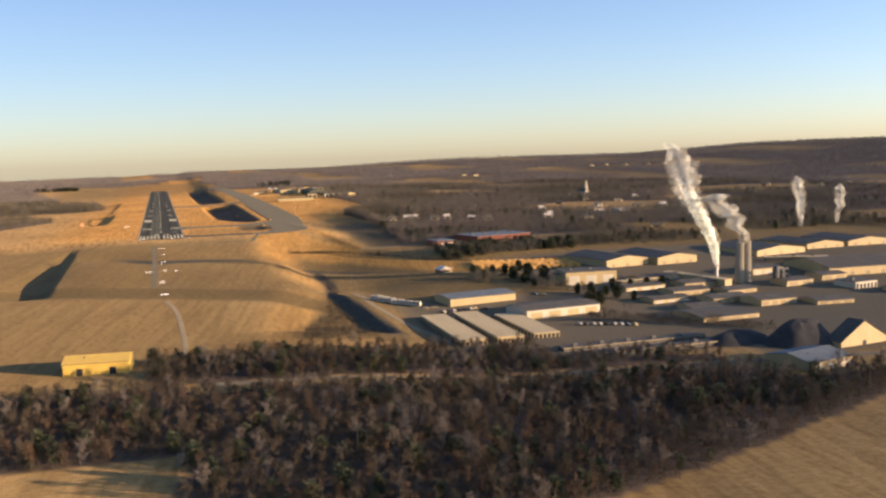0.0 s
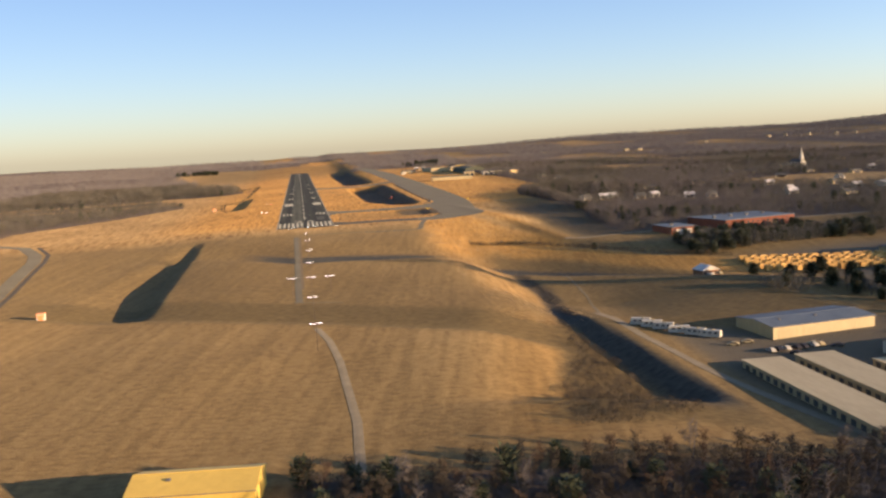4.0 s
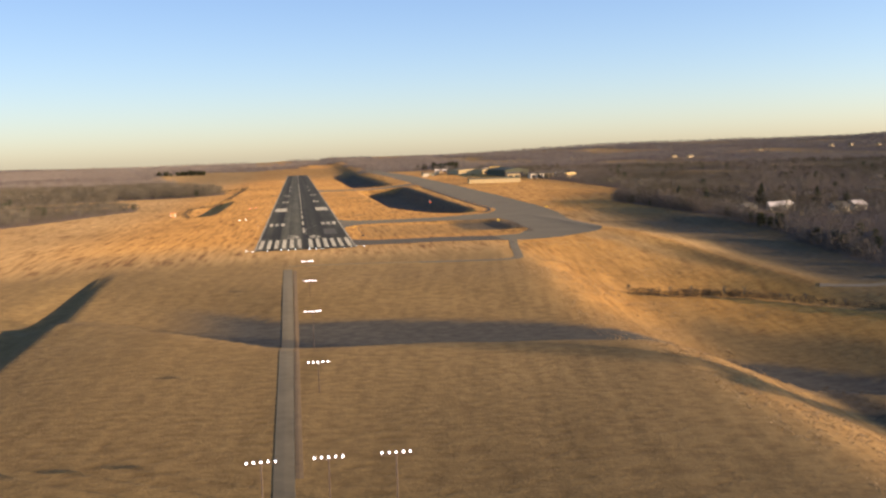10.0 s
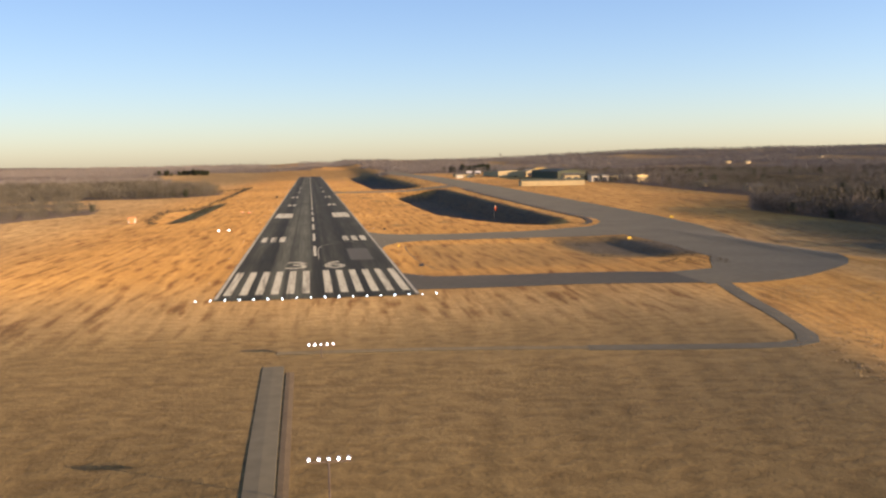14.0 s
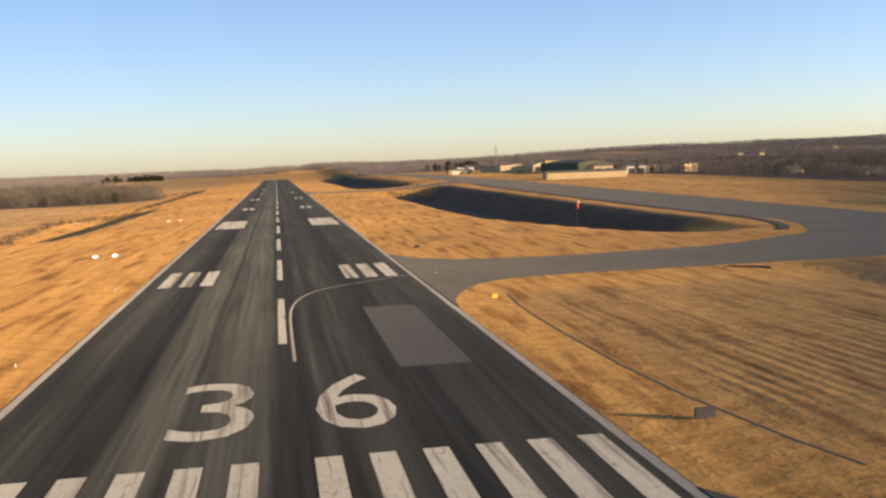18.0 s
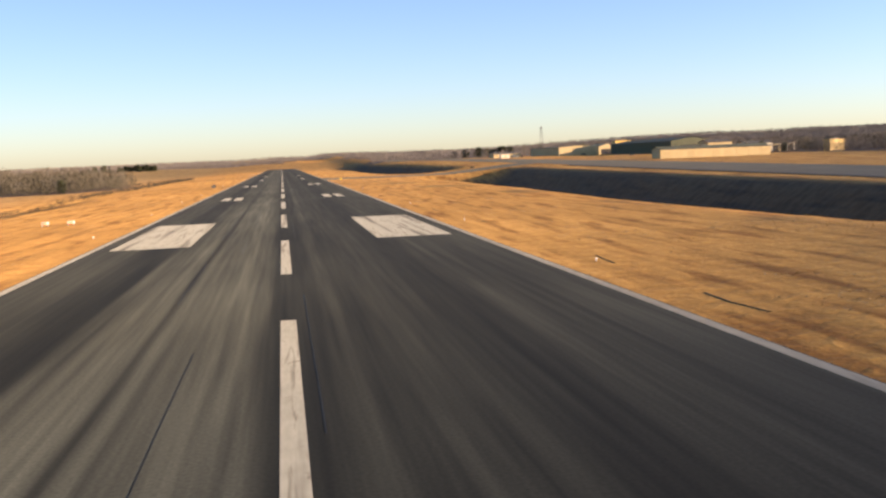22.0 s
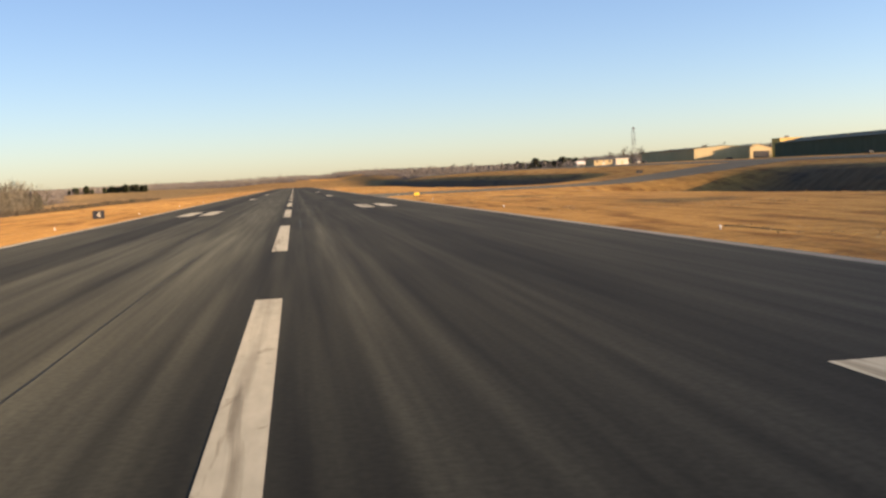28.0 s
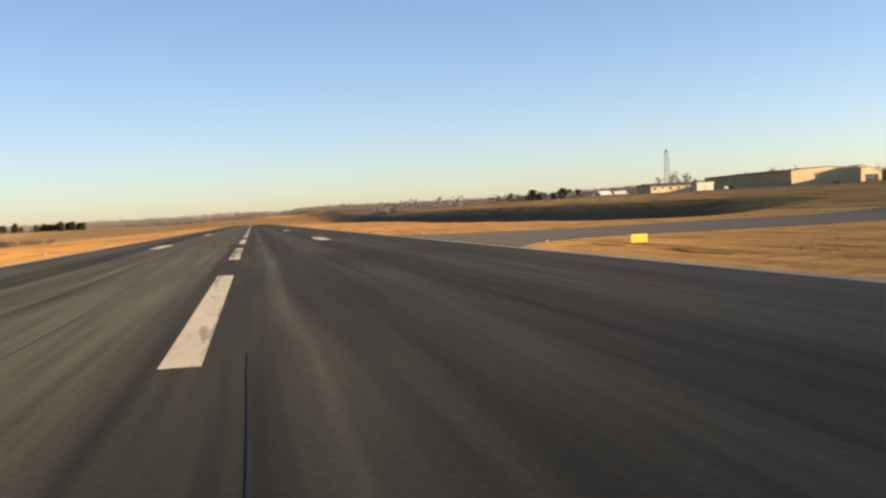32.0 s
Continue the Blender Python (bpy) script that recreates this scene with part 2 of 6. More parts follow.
ASPHALT = runway_material()
TAXI_DARK = surface("dark_taxiway_asphalt", (0.034, 0.032, 0.023), (0.060, 0.056, 0.040), 12.0, 9.0, 0.9, bump=0.1)
PATCH = surface("asphalt_patch", (0.038, 0.038, 0.030), (0.055, 0.054, 0.043), 5.0, 12.0, 0.9, bump=0.05, streak=(1, 0.2, 1))
EARTH = surface("bare_rut_earth", (0.075, 0.056, 0.030), (0.125, 0.094, 0.050), 2.0, 8.0, 0.95)
TAXI = surface("taxiway_asphalt", (0.066, 0.060, 0.038), (0.106, 0.096, 0.062), 12.0, 9.0, 0.9, bump=0.1)
VERGE = surface("dark_verge_strip", (0.030, 0.027, 0.020), (0.060, 0.052, 0.036), 3.0, 7.0, 0.95)
ROAD = surface("gravel_road", (0.125, 0.105, 0.062), (0.20, 0.168, 0.104), 3.0, 8.0, 0.95)
TAR = surface("crack_tar", (0.012, 0.012, 0.008), (0.022, 0.022, 0.014), 1.0, 6.0, 0.7, bump=0.0)
EDGE_PAINT = surface("faded_edge_paint", (0.11, 0.106, 0.082), (0.30, 0.286, 0.216), 1.6, 9.0, 0.9, bump=0.05, streak=(1, 0.12, 1), spread=0.8)
def paint_material():
    """Old cream-white paint: worn grain, with long dark scuffs and hairline cracks along the runway."""
    m = surface("worn_white_paint", (0.30, 0.275, 0.175), (0.58, 0.535, 0.36), 1.6, 9.0, 0.8, bump=0.05, streak=(1, 0.25, 1), spread=0.9)
    nt = m.node_tree
    b = nt.nodes["Principled BSDF"]
    base = b.inputs["Base Color"].links[0].from_socket
    co = nt.nodes.new("ShaderNodeTexCoord")
    for across, along, rough, lo, hi, dark in ((1.1, 0.033, 0.4, 0.54, 0.66, 0.40), (3.4, 0.16, 0.9, 0.57, 0.65, 0.60), (1.6, 0.9, 1.2, 0.62, 0.70, 0.66)):
        mp, n, r, x = nt.nodes.new("ShaderNodeMapping"), nt.nodes.new("ShaderNodeTexNoise"), nt.nodes.new("ShaderNodeValToRGB"), nt.nodes.new("ShaderNodeMix")
        mp.inputs["Scale"].default_value = (across, along, 1)
        n.inputs["Scale"].default_value, n.inputs["Detail"].default_value, n.inputs["Distortion"].default_value = 1.0, 6, rough
        r.color_ramp.elements[0].position, r.color_ramp.elements[0].color = lo, (1, 1, 1, 1)
        r.color_ramp.elements[1].position, r.color_ramp.elements[1].color = hi, (dark, dark * 0.97, dark * 0.92, 1)
        x.data_type, x.blend_type = "RGBA", "MULTIPLY"
        x.inputs[0].default_value = 1.0
        nt.links.new(co.outputs["Object"], mp.inputs[0])
        nt.links.new(mp.outputs[0], n.inputs["Vector"])
        nt.links.new(n.outputs[0], r.inputs[0])
        nt.links.new(base, x.inputs[6])
        nt.links.new(r.outputs[0], x.inputs[7])
        base = x.outputs[2]
    nt.links.new(base, b.inputs["Base Color"])
    return m


PAINT = paint_material()
BRUSH = surface("brown_winter_brush", (0.046, 0.036, 0.022), (0.098, 0.076, 0.045), 9.0, 7.0, 0.95, bump=0.0)
RUBBER = surface("tyre_rubber", (0.018, 0.018, 0.017), (0.045, 0.045, 0.040), 3.0, 6.0, 0.9, bump=0.0, streak=(1, 0.03, 1), spread=0.9)
WHITE = surface("white_sheet_metal", (0.38, 0.350, 0.255), (0.50, 0.460, 0.350), 2.5, 8.0, 0.55, bump=0.05, streak=(2, 2, 0.2), vary=0.06)
CREAM = surface("cream_sheet_metal", (0.33, 0.260, 0.120), (0.43, 0.342, 0.168), 3.0, 8.0, 0.55, bump=0.05, streak=(2, 2, 0.2), vary=0.06)
YELLOW = surface("yellow_sheet_metal", (0.46, 0.31, 0.045), (0.60, 0.41, 0.07), 3.0, 8.0, 0.5, bump=0.05, streak=(2, 2, 0.2))
GREY = surface("grey_roof_sheet", (0.062, 0.060, 0.050), (0.102, 0.097, 0.079), 4.0, 6.0, 0.82, bump=0.05, vary=0.08)
TANROOF = surface("tan_roof_sheet", (0.39, 0.315, 0.165), (0.50, 0.405, 0.22), 4.0, 6.0, 0.82, bump=0.05, streak=(1, 0.2, 1))
BLUE = surface("blue_grey_roof_sheet", (0.085, 0.105, 0.115), (0.13, 0.155, 0.165), 4.0, 6.0, 0.75, bump=0.05)
GREEN = surface("dark_green_sheet_metal", (0.070, 0.076, 0.045), (0.105, 0.112, 0.068), 3.0, 8.0, 0.85, bump=0.05, streak=(2, 2, 0.2))
TANDOOR = surface("faded_tan_door", (0.23, 0.185, 0.10), (0.30, 0.24, 0.13), 2.0, 6.0, 0.6, bump=0.05)
TAN_BRICK = surface("tan_brick_wall", (0.24, 0.135, 0.065), (0.34, 0.19, 0.095), 2.0, 9.0, 0.9)
PALE_ROOF = surface("pale_metal_roof", (0.48, 0.45, 0.38), (0.60, 0.56, 0.48), 3.0, 7.0, 0.6, bump=0.05)
SOCK_CLOTH = surface("orange_windsock_cloth", (0.66, 0.10, 0.02), (0.80, 0.15, 0.035), 0.8, 6.0, 0.9, bump=0.05)
BRICK = surface("red_brick_wall", (0.20, 0.070, 0.034), (0.29, 0.105, 0.05), 2.0, 9.0, 0.9)
# near-black: shaded openings painted flat, also dark glass and sign faces
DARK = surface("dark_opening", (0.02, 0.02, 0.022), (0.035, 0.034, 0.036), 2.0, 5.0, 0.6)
CONCRETE = surface("weathered_concrete", (0.24, 0.215, 0.15), (0.36, 0.325, 0.235), 4.0, 7.0, 0.9, streak=(1, 1, 0.25))
DARK_STEEL = surface("weathered_dark_steel", (0.07, 0.07, 0.065), (0.13, 0.13, 0.12), 1.0, 6.0, 0.75, 0.0, bump=0.03)
STEEL = surface("galvanised_steel", (0.30, 0.31, 0.32), (0.42, 0.43, 0.44), 1.0, 6.0, 0.45, 0.6, bump=0.03)
BARK = surface("grey_brown_bark", (0.075, 0.058, 0.045), (0.17, 0.13, 0.10), 1.0, 8.0, 0.95, streak=(1, 1, 0.3), vary=0.15)
# far twigs paled: the haze of distance is put into their colour
HAZY_TWIGS = surface("hazy_hill_twigs", (0.118, 0.103, 0.085), (0.190, 0.166, 0.138), 40.0, 5.0, 0.95, bump=0.0)
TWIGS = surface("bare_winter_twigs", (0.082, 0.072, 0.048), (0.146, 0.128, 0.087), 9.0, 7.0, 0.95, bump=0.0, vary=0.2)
RUST_LEAF = surface("withered_oak_leaves", (0.062, 0.039, 0.021), (0.118, 0.074, 0.038), 5.0, 7.0, 0.9, bump=0.0, vary=0.2)
NEEDLES = surface("dark_cedar_needles", (0.033, 0.040, 0.018), (0.078, 0.084, 0.037), 3.0, 8.0, 0.9, bump=0.0, vary=0.2)
TIMBER = surface("stacked_sawn_timber", (0.42, 0.235, 0.055), (0.60, 0.37, 0.10), 3.0, 8.0, 0.8, vary=0.15)
HEAP = surface("dark_bark_heap", (0.034, 0.035, 0.034), (0.062, 0.062, 0.058), 2.5, 8.0, 0.95, bump=0.4, depth=0.2)
LANE = surface("worn_lane", (0.095, 0.076, 0.038), (0.145, 0.116, 0.060), 4.0, 8.0, 0.95, streak=(1, 0.2, 1))
LAMP = glow("approach_lamp", (1.0, 0.88, 0.68), 5)
LAMP_GREEN = glow("threshold_lamp", (0.80, 1.0, 0.92), 5)
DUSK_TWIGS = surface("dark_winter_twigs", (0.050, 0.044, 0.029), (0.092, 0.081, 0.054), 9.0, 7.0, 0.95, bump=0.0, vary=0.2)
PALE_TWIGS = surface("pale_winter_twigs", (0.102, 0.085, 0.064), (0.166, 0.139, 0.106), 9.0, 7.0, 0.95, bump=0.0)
LAMP_RED = glow("slope_lamp_red", (1.0, 0.10, 0.03), 2.2)
def tangled(m):
    """Lets a crown of twigs catch light as a soft mass rather than as single flat blades."""
    nt = m.node_tree
    face, lift, unit = nt.nodes.new("ShaderNodeNewGeometry"), nt.nodes.new("ShaderNodeVectorMath"), nt.nodes.new("ShaderNodeVectorMath")
    lift.operation, unit.operation = "MULTIPLY_ADD", "NORMALIZE"
    lift.inputs[1].default_value, lift.inputs[2].default_value = (0.6, 0.6, 0.6), (0, 0, 0.55)
    nt.links.new(face.outputs["Normal"], lift.inputs[0])
    nt.links.new(lift.outputs[0], unit.inputs[0])
    nt.links.new(unit.outputs[0], nt.nodes["Principled BSDF"].inputs["Normal"])


for m in (BRUSH, TWIGS, HAZY_TWIGS, PALE_TWIGS, RUST_LEAF, NEEDLES):
    tangled(m)
SIGN_YELLOW = surface("yellow_sign_face", (0.75, 0.50, 0.02), (0.85, 0.60, 0.04), 1.0, 6.0, 0.5, bump=0.0)


# ---- land ----
def smooth(a, b, v):
    u = np.clip((v - a) / (b - a), 0, 1)
    return u * u * (3 - 2 * u)


def base_height(x, y):
    """Land without ditches: the plateau of the runway, falling to the south and south-east."""
    mid = np.interp(y, [-2500, -700, -600, -500, -430, -305, -190, -122, -40, 0, 2000], [-19, -17, -16, -13, -10, -8, -4.5, -3, -.6, 0, 0])
    east = np.interp(y, [-2500, -560, -480, -400, -280, -130, 20, 300, 700, 1050, 2000], [-20, -20.5, -20.5, -17.5, -13, -8, -.5, .5, 4.5, 7, 9])
    west = np.interp(y, [-2500, -700, -450, -300, -216, -90, 0, 330, 2000], [-18, -16, -13, -10.5, -10, -5, -2, -2.5, -4])
    return mid + (east - mid) * smooth(62 + 18 * smooth(-150, 60, y), 145 + 5 * smooth(-150, 60, y), x) + (west - mid) * smooth(-35, -130, x)


def ditch(u, width, depth):
    """Cross-section of a ditch, u metres west or north of its crest: a steep bank, a floor, a long gentle rise."""
    return -depth * (smooth(0, width * 0.5, u) - smooth(width * 0.7, width * 3.4, u))


def lumps(x, y, scale, seed):
    """Cheap rolling unevenness from crossed sines."""
    s = 0
    for k in range(1, 5):
        a, p = seed * 1.7 + k * 2.4, seed * 0.9 + k * 1.3
        s = s + np.sin((x * math.cos(a) + y * math.sin(a)) / scale * (0.7 + 0.37 * k) + p) / k
    return s / 2


def valley_line(x):
    """The southern crest of the valley across the approach."""
    return np.interp(x, [-140, -68, -8, 31, 75, 98, 112, 128, 159, 196, 250], [-130, -148, -203, -206, -213, -217, -232, -239, -260, -294, -330])


def hedge_line(x):
    """The hedge along the fold of the eastern slope."""
    return np.interp(x, [108, 120, 138, 150, 159, 173, 207, 240, 330], [-108, -112, -117, -126, -139, -162, -215, -245, -280])


def gully_line(y):
    return np.interp(y, [-390, -358, -288, -234, -205], [108, 110, 118, 117, 108])


def basin_edge(y):
    """The western brink of the overgrown basin below the lane."""
    return np.interp(y, [-520, -462, -415, -362, -340], [66, 79, 94, 108, 112])


def height(x, y):
    x, y = np.asarray(x, float), np.asarray(y, float)
    z = base_height(x, y)
    near_pavement = smooth(60, 30, np.abs(x)) * smooth(-60, -20, y) + smooth(60, 85, x) * smooth(215, 185, x) * smooth(-40, -5, y)
    rough = 1 - np.clip(near_pavement, 0, 1)
    z = z + 0.35 * lumps(x, y, 38, 1) * rough + 0.10 * lumps(x, y, 11, 2) * rough
    # ditches beside the taxiway
    ends = smooth(205, 260, y) * smooth(708, 655, y)
    lip = np.interp(y, [205, 222, 239, 267, 312], [97, 88, 83, 75, 65])
    z = z - 8.5 * ends * (smooth(121, 104, x) - smooth(lip + 14, lip, x))
    ends = smooth(785, 850, y) * smooth(1750, 1500, y)
    z = z - 7.5 * ends * (smooth(115, 100, x) - smooth(76, 63, x))
    ends = smooth(55, 80, y) * smooth(150, 120, y)
    z = z + ditch(112 - x, 14 + 0 * y, 1.4 * ends)
    # ditch west of the approach
    crest = np.interp(y, [-330, -195, -40], [-72, -75, -75])
    z = z + ditch(crest - x, np.interp(y, [-316, -258, -60], [16, 15, 4]), np.interp(y, [-335, -300, -220, -60, -40], [0, 4.0, 4.2, 1.2, 0]))
    # narrow ditch beyond the slope indicators
    z = z + ditch(-66 - x, 9 + 0 * y, 3.0 * smooth(292, 330, y) * smooth(575, 520, y))
    # sunlit bank east of the approach
    fall = np.interp(y, [-385, -330, -120, -50, -10], [0, 6.0, 6.0, 2.4, 0])
    z = z - fall * (smooth(79, 113, x) - smooth(112, 228, x)) + 0.5 * lumps(x, y, 9, 41) * fall / 6 * smooth(76, 86, x) * smooth(122, 108, x)
    # valley across the approach
    z = z + ditch(y - valley_line(x), np.interp(x, [-100, 60, 160], [26, 34, 34]), np.interp(x, [-120, -70, -20, 60, 120, 260, 330], [0, 2.0, 4.6, 5.0, 5.0, 3.6, 0]))
    # basin below the lane
    crest = np.interp(y, [-510, -386], [120, 112])
    z = z + ditch(crest - x, np.interp(y, [-500, -450, -414, -386, -350], [27, 22, 18, 15, 11]), np.interp(y, [-508, -496, -450, -414, -384, -360, -338], [0, 5.8, 5.2, 4.6, 3.8, 1.6, 0]))
    # gully down the east side
    z = z + ditch(gully_line(y) + 2 - x, 8 + 0 * y, np.interp(y, [-385, -350, -260, -200], [0, 1.9, 1.8, 0]))
    # second fold on the eastern slope
    z = z + ditch(y - hedge_line(x), 14 + 0 * x, np.interp(x, [104, 130, 240, 330], [0, 1.8, 2.4, 0]))
    # low terrace across the outer approach field
    crest = np.interp(x, [-140, -118, -30, 10, 40, 80, 110], [-298, -310, -362, -384, -402, -426, -440])
    z = z + ditch(y - crest, 16 + 0 * x, 1.3 * smooth(-150, -110, x) * smooth(100, 75, x))
    # tangled rough grass below the pad
    z = z + 0.32 * lumps(x, y, 6, 33) * smooth(80, 94, x) * smooth(160, 140, x) * smooth(-165, -130, y) * smooth(20, -5, y)
    # grassy spur below the pad and the hollow between it and the woods
    crest = np.interp(y, [-130, -97, -56, 19, 70, 162], [178, 172, 166, 157, 149, 141])
    ends = smooth(-135, -95, y) * smooth(190, 110, y)
    z = z + ends * ((0.5 + 0.6 * smooth(10, -30, y)) * np.exp(-((x - crest) / 4) ** 2) - 3.2 * smooth(2, 26, x - crest) * smooth(84, 58, x - crest))
    # far hills
    r, bearing = np.hypot(x, y), np.degrees(np.arctan2(x, y))
    rim = np.interp(bearing, [-180, -60, -30, -5, 10, 25, 35, 45, 70, 180], [40, 32, 26, 20, 22, 39, 46, 80, 84, 40])
    z = z + smooth(1500, 3600, r) * (rim + 9 * lumps(x, y, 420, 3)) + smooth(1100, 2000, r) * (5 * lumps(x, y, 260, 4) + 3 * lumps(x, y, 95, 44))
    return z


def ground_at(x, y):
    return float(height(x, y))


def yards(x, y):
    """Gaps in the woods before the nearest houses, cleared to fit the camera's view."""
    free = np.zeros(np.shape(x), bool)
    for hx, hy in ((260, 102), (277, 104), (304, 80), (340, 56), (358, 46)):
        s, c = -0.36 * (x - hx) - 0.93 * (y - hy), 0.93 * (x - hx) - 0.36 * (y - hy)
        free |= (s > -8) & (s < 17) & (np.abs(c) < 5)
    return free


HILL_HOUSES = [(842, 1660), (870, 1630), (858, 1612), (1310, 1806), (1350, 1786), (1395, 1740), (1452, 1700), (1492, 1672), (735, 2100), (1120, 1800)]


def woods(x, y):
    """How far a place is wooded, 0 to 1."""
    x, y = np.asarray(x, float), np.asarray(y, float)
    n = lumps(x, y, 60, 7)
    east_edge = np.interp(y, [-112, -80, 40, 130, 280, 500, 900, 1300], [226, 221, 229, 234, 234, 330, 470, 560])
    w = ((x > east_edge + 6 * n) & (x < 480 + 20 * n) & (y > -112) & (y < 1900)).astype(float)
    west_field = (np.abs(y - 700 - 0.3 * (x + 160)) < 30) & (x > -520) | (np.abs(y - 930 - 0.2 * x) < 45) & (x < -210)
    west_edge = np.interp(y, [150, 334, 453, 520, 600, 680, 740, 784, 840, 900, 960, 1010, 1544, 1900], [-260, -186, -142, -150, -190, -200, -150, -94, -88, -100, -120, -190, -240, -330])
    w = np.maximum(w, ((x < west_edge + 8 * n) & (y > 120) & ~((np.abs(y - 560 - 0.2 * (x + 160)) < 26) & (x > -420)) & ~west_field).astype(float))
    lane = y + 620 + 0.13 * (x - 149)
    belt = (x > 2 + 6 * n) & (x < 330) & (y < -556 + 5 * n) & (y > -744 + 0.443 * (x - 164) + 8 * n) & ((lane > 6) | (lane < -9 - 5 * n)) & ~((x > 168) & (x < 266) & (y > -601)) & ~((x > 225) & (y > -612)) & ~((x > 236) & (y > -666))
    w = np.maximum(w, belt.astype(float))
    w = np.maximum(w, ((x > -120) & (x < 6) & (y < -548) & (y > -690) & (n > -0.25) & ~((np.abs(x + 29.5) < 22) & (y > -600))).astype(float))
    w = np.maximum(w, ((x < -175) & (y < -320) & (n > -0.1)).astype(float))
    r = np.hypot(x, y)
    far = (r > 1250) & (lumps(x, y * 0.4, 85, 8) > -0.38) & ~((x > -330) & (x < 120) & (y < 2300) & (y > 0)) & ~((x > 100) & (x < 520) & (y > 0) & (y < 1450))
    for hx, hy in HILL_HOUSES:
        far &= ~((np.abs(x - hx) < 26) & (y > hy - 60) & (y < hy + 14))
    w = np.maximum(w, far.astype(float))
    w = np.maximum(w, ((x > 300) & (y > -60) & (r < 1300) & (lumps(x, y * 0.7, 70, 9) > np.interp(x, [380, 560], [-0.8, -0.35]))).astype(float))
    return np.where(yards(x, y), 0.0, w)


def axis(lo, hi, step, low_end, high_end):
    a = list(np.arange(lo, hi + 0.1, step))
    s = step
    while a[-1] < high_end:
        s *= 1.12
        a.append(a[-1] + s)
    s = step
    while a[0] > low_end:
        s *= 1.12
        a.insert(0, a[0] - s)
    return np.array(a)


def part(name, bm, material, parent=None, label=""):
    """Links a bmesh as one mesh object, under a thing or a part."""
    me = bpy.data.meshes.new(name)
    bm.to_mesh(me)
    bm.free()
    for m in material if isinstance(material, (list, tuple)) else (material,):
        me.materials.append(m)
    ob = new(name, me)
    if parent:
        ob.parent = parent
    if label:
        ob["label"] = label
    return ob


def raw(name, verts, faces, material, parent=None):
    me = bpy.data.meshes.new(name)
    me.from_pydata(verts, [], faces)
    me.materials.append(material)
    ob = new(name, me)
    if parent:
        ob.parent = parent
    return ob


def build_ground():
    xs, ys = axis(-230, 420, 4.0, -3850, 3850), axis(-780, 1080, 4.0, -2600, 3850)
    gx, gy = np.meshgrid(xs, ys)
    gz = height(gx, gy)
    flat = (np.abs(gx) < 27) & (gy > -8) & (gy < 1900)
    gz = np.where(flat, np.where(np.abs(gx) < 20, -0.15, -0.02), gz)
    n, k = len(ys), len(xs)
    me = bpy.data.meshes.new("ground")
    idx = np.arange(n * k).reshape(n, k)
    quads = np.stack([idx[:-1, :-1], idx[:-1, 1:], idx[1:, 1:], idx[1:, :-1]], -1).reshape(-1, 4)
    me.vertices.add(n * k)
    me.vertices.foreach_set("co", np.stack([gx, gy, gz], -1).astype(np.float32).ravel())
    me.loops.add(quads.size)
    me.loops.foreach_set("vertex_index", quads.astype(np.int32).ravel())
    me.polygons.add(len(quads))
    me.polygons.foreach_set("loop_start", np.arange(0, quads.size, 4, dtype=np.int32))
    me.polygons.foreach_set("use_smooth", np.ones(len(quads), bool))
    me.update(calc_edges=True)
    cover = me.attributes.new("cover", "FLOAT", "POINT")
    cover.data.foreach_set("value", (woods(gx, gy) * 0.9).astype(np.float32).ravel())
    blotch = lumps(gx, gy, 30, 12) * 14
    yard = smooth(128, 140, gx) * smooth(280, 265, gx) * smooth(-606 + 44 * smooth(172, 160, gx), -596 + 44 * smooth(172, 160, gx), gy) * smooth(-405, -420, gy)
    works = smooth(250, 270, gx) * smooth(700, 620, gx + blotch * 3) * smooth(-645, -620, gy) * smooth(-225, -250, gy)
    bare = me.attributes.new("bare", "FLOAT", "POINT")
    bare.data.foreach_set("value", np.clip(yard + works, 0, 1).astype(np.float32).ravel())
    mown = me.attributes.new("mown", "FLOAT", "POINT")
    mown.data.foreach_set("value", np.maximum(smooth(-20, -60, gy) * smooth(110, 80, gx), 0.75 * smooth(95, 110, gx) * smooth(60, 20, gy)).astype(np.float32).ravel())
    # shade of the banks beside the taxiway, put into the grass colour
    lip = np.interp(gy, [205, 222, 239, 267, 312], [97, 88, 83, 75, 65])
    brush_and_shade = smooth(lip + 10, lip + 17, gx + 0.15 * blotch) * smooth(125, 119, gx) * smooth(238, 262, gy) * smooth(700, 668, gy) * 0.84
    brush_and_shade = brush_and_shade + 0.84 * smooth(74, 82, gx) * smooth(116, 110, gx) * smooth(800, 850, gy) * smooth(1700, 1500, gy)
    # shadow band in the valley, widened by darkening its floor's colour
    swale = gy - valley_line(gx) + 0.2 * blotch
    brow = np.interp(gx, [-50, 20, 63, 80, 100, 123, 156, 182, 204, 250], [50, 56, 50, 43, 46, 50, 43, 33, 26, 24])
    brush_and_shade = brush_and_shade + smooth(1, 5, swale) * smooth(brow, brow - 6, swale) * smooth(-50, -15, gx) * smooth(270, 235, gx)
    # dark brush on the grass island
    brush_and_shade = brush_and_shade + 0.7 * smooth(84, 92, gx + 0.3 * blotch) * smooth(122, 118, gx) * smooth(44, 58, gy) * smooth(140, 126, gy + 0.2 * blotch) * smooth(-0.25, 0.15, lumps(gx, gy, 13, 51))
    # tree shadow over the hollow by the woods, put into the colour
    brush_and_shade = brush_and_shade + 0.5 * smooth(180, 196, gx + blotch * 0.4) * smooth(-135, -105, gy + blotch) * smooth(150, 100, gy) * smooth(262, 245, gx)
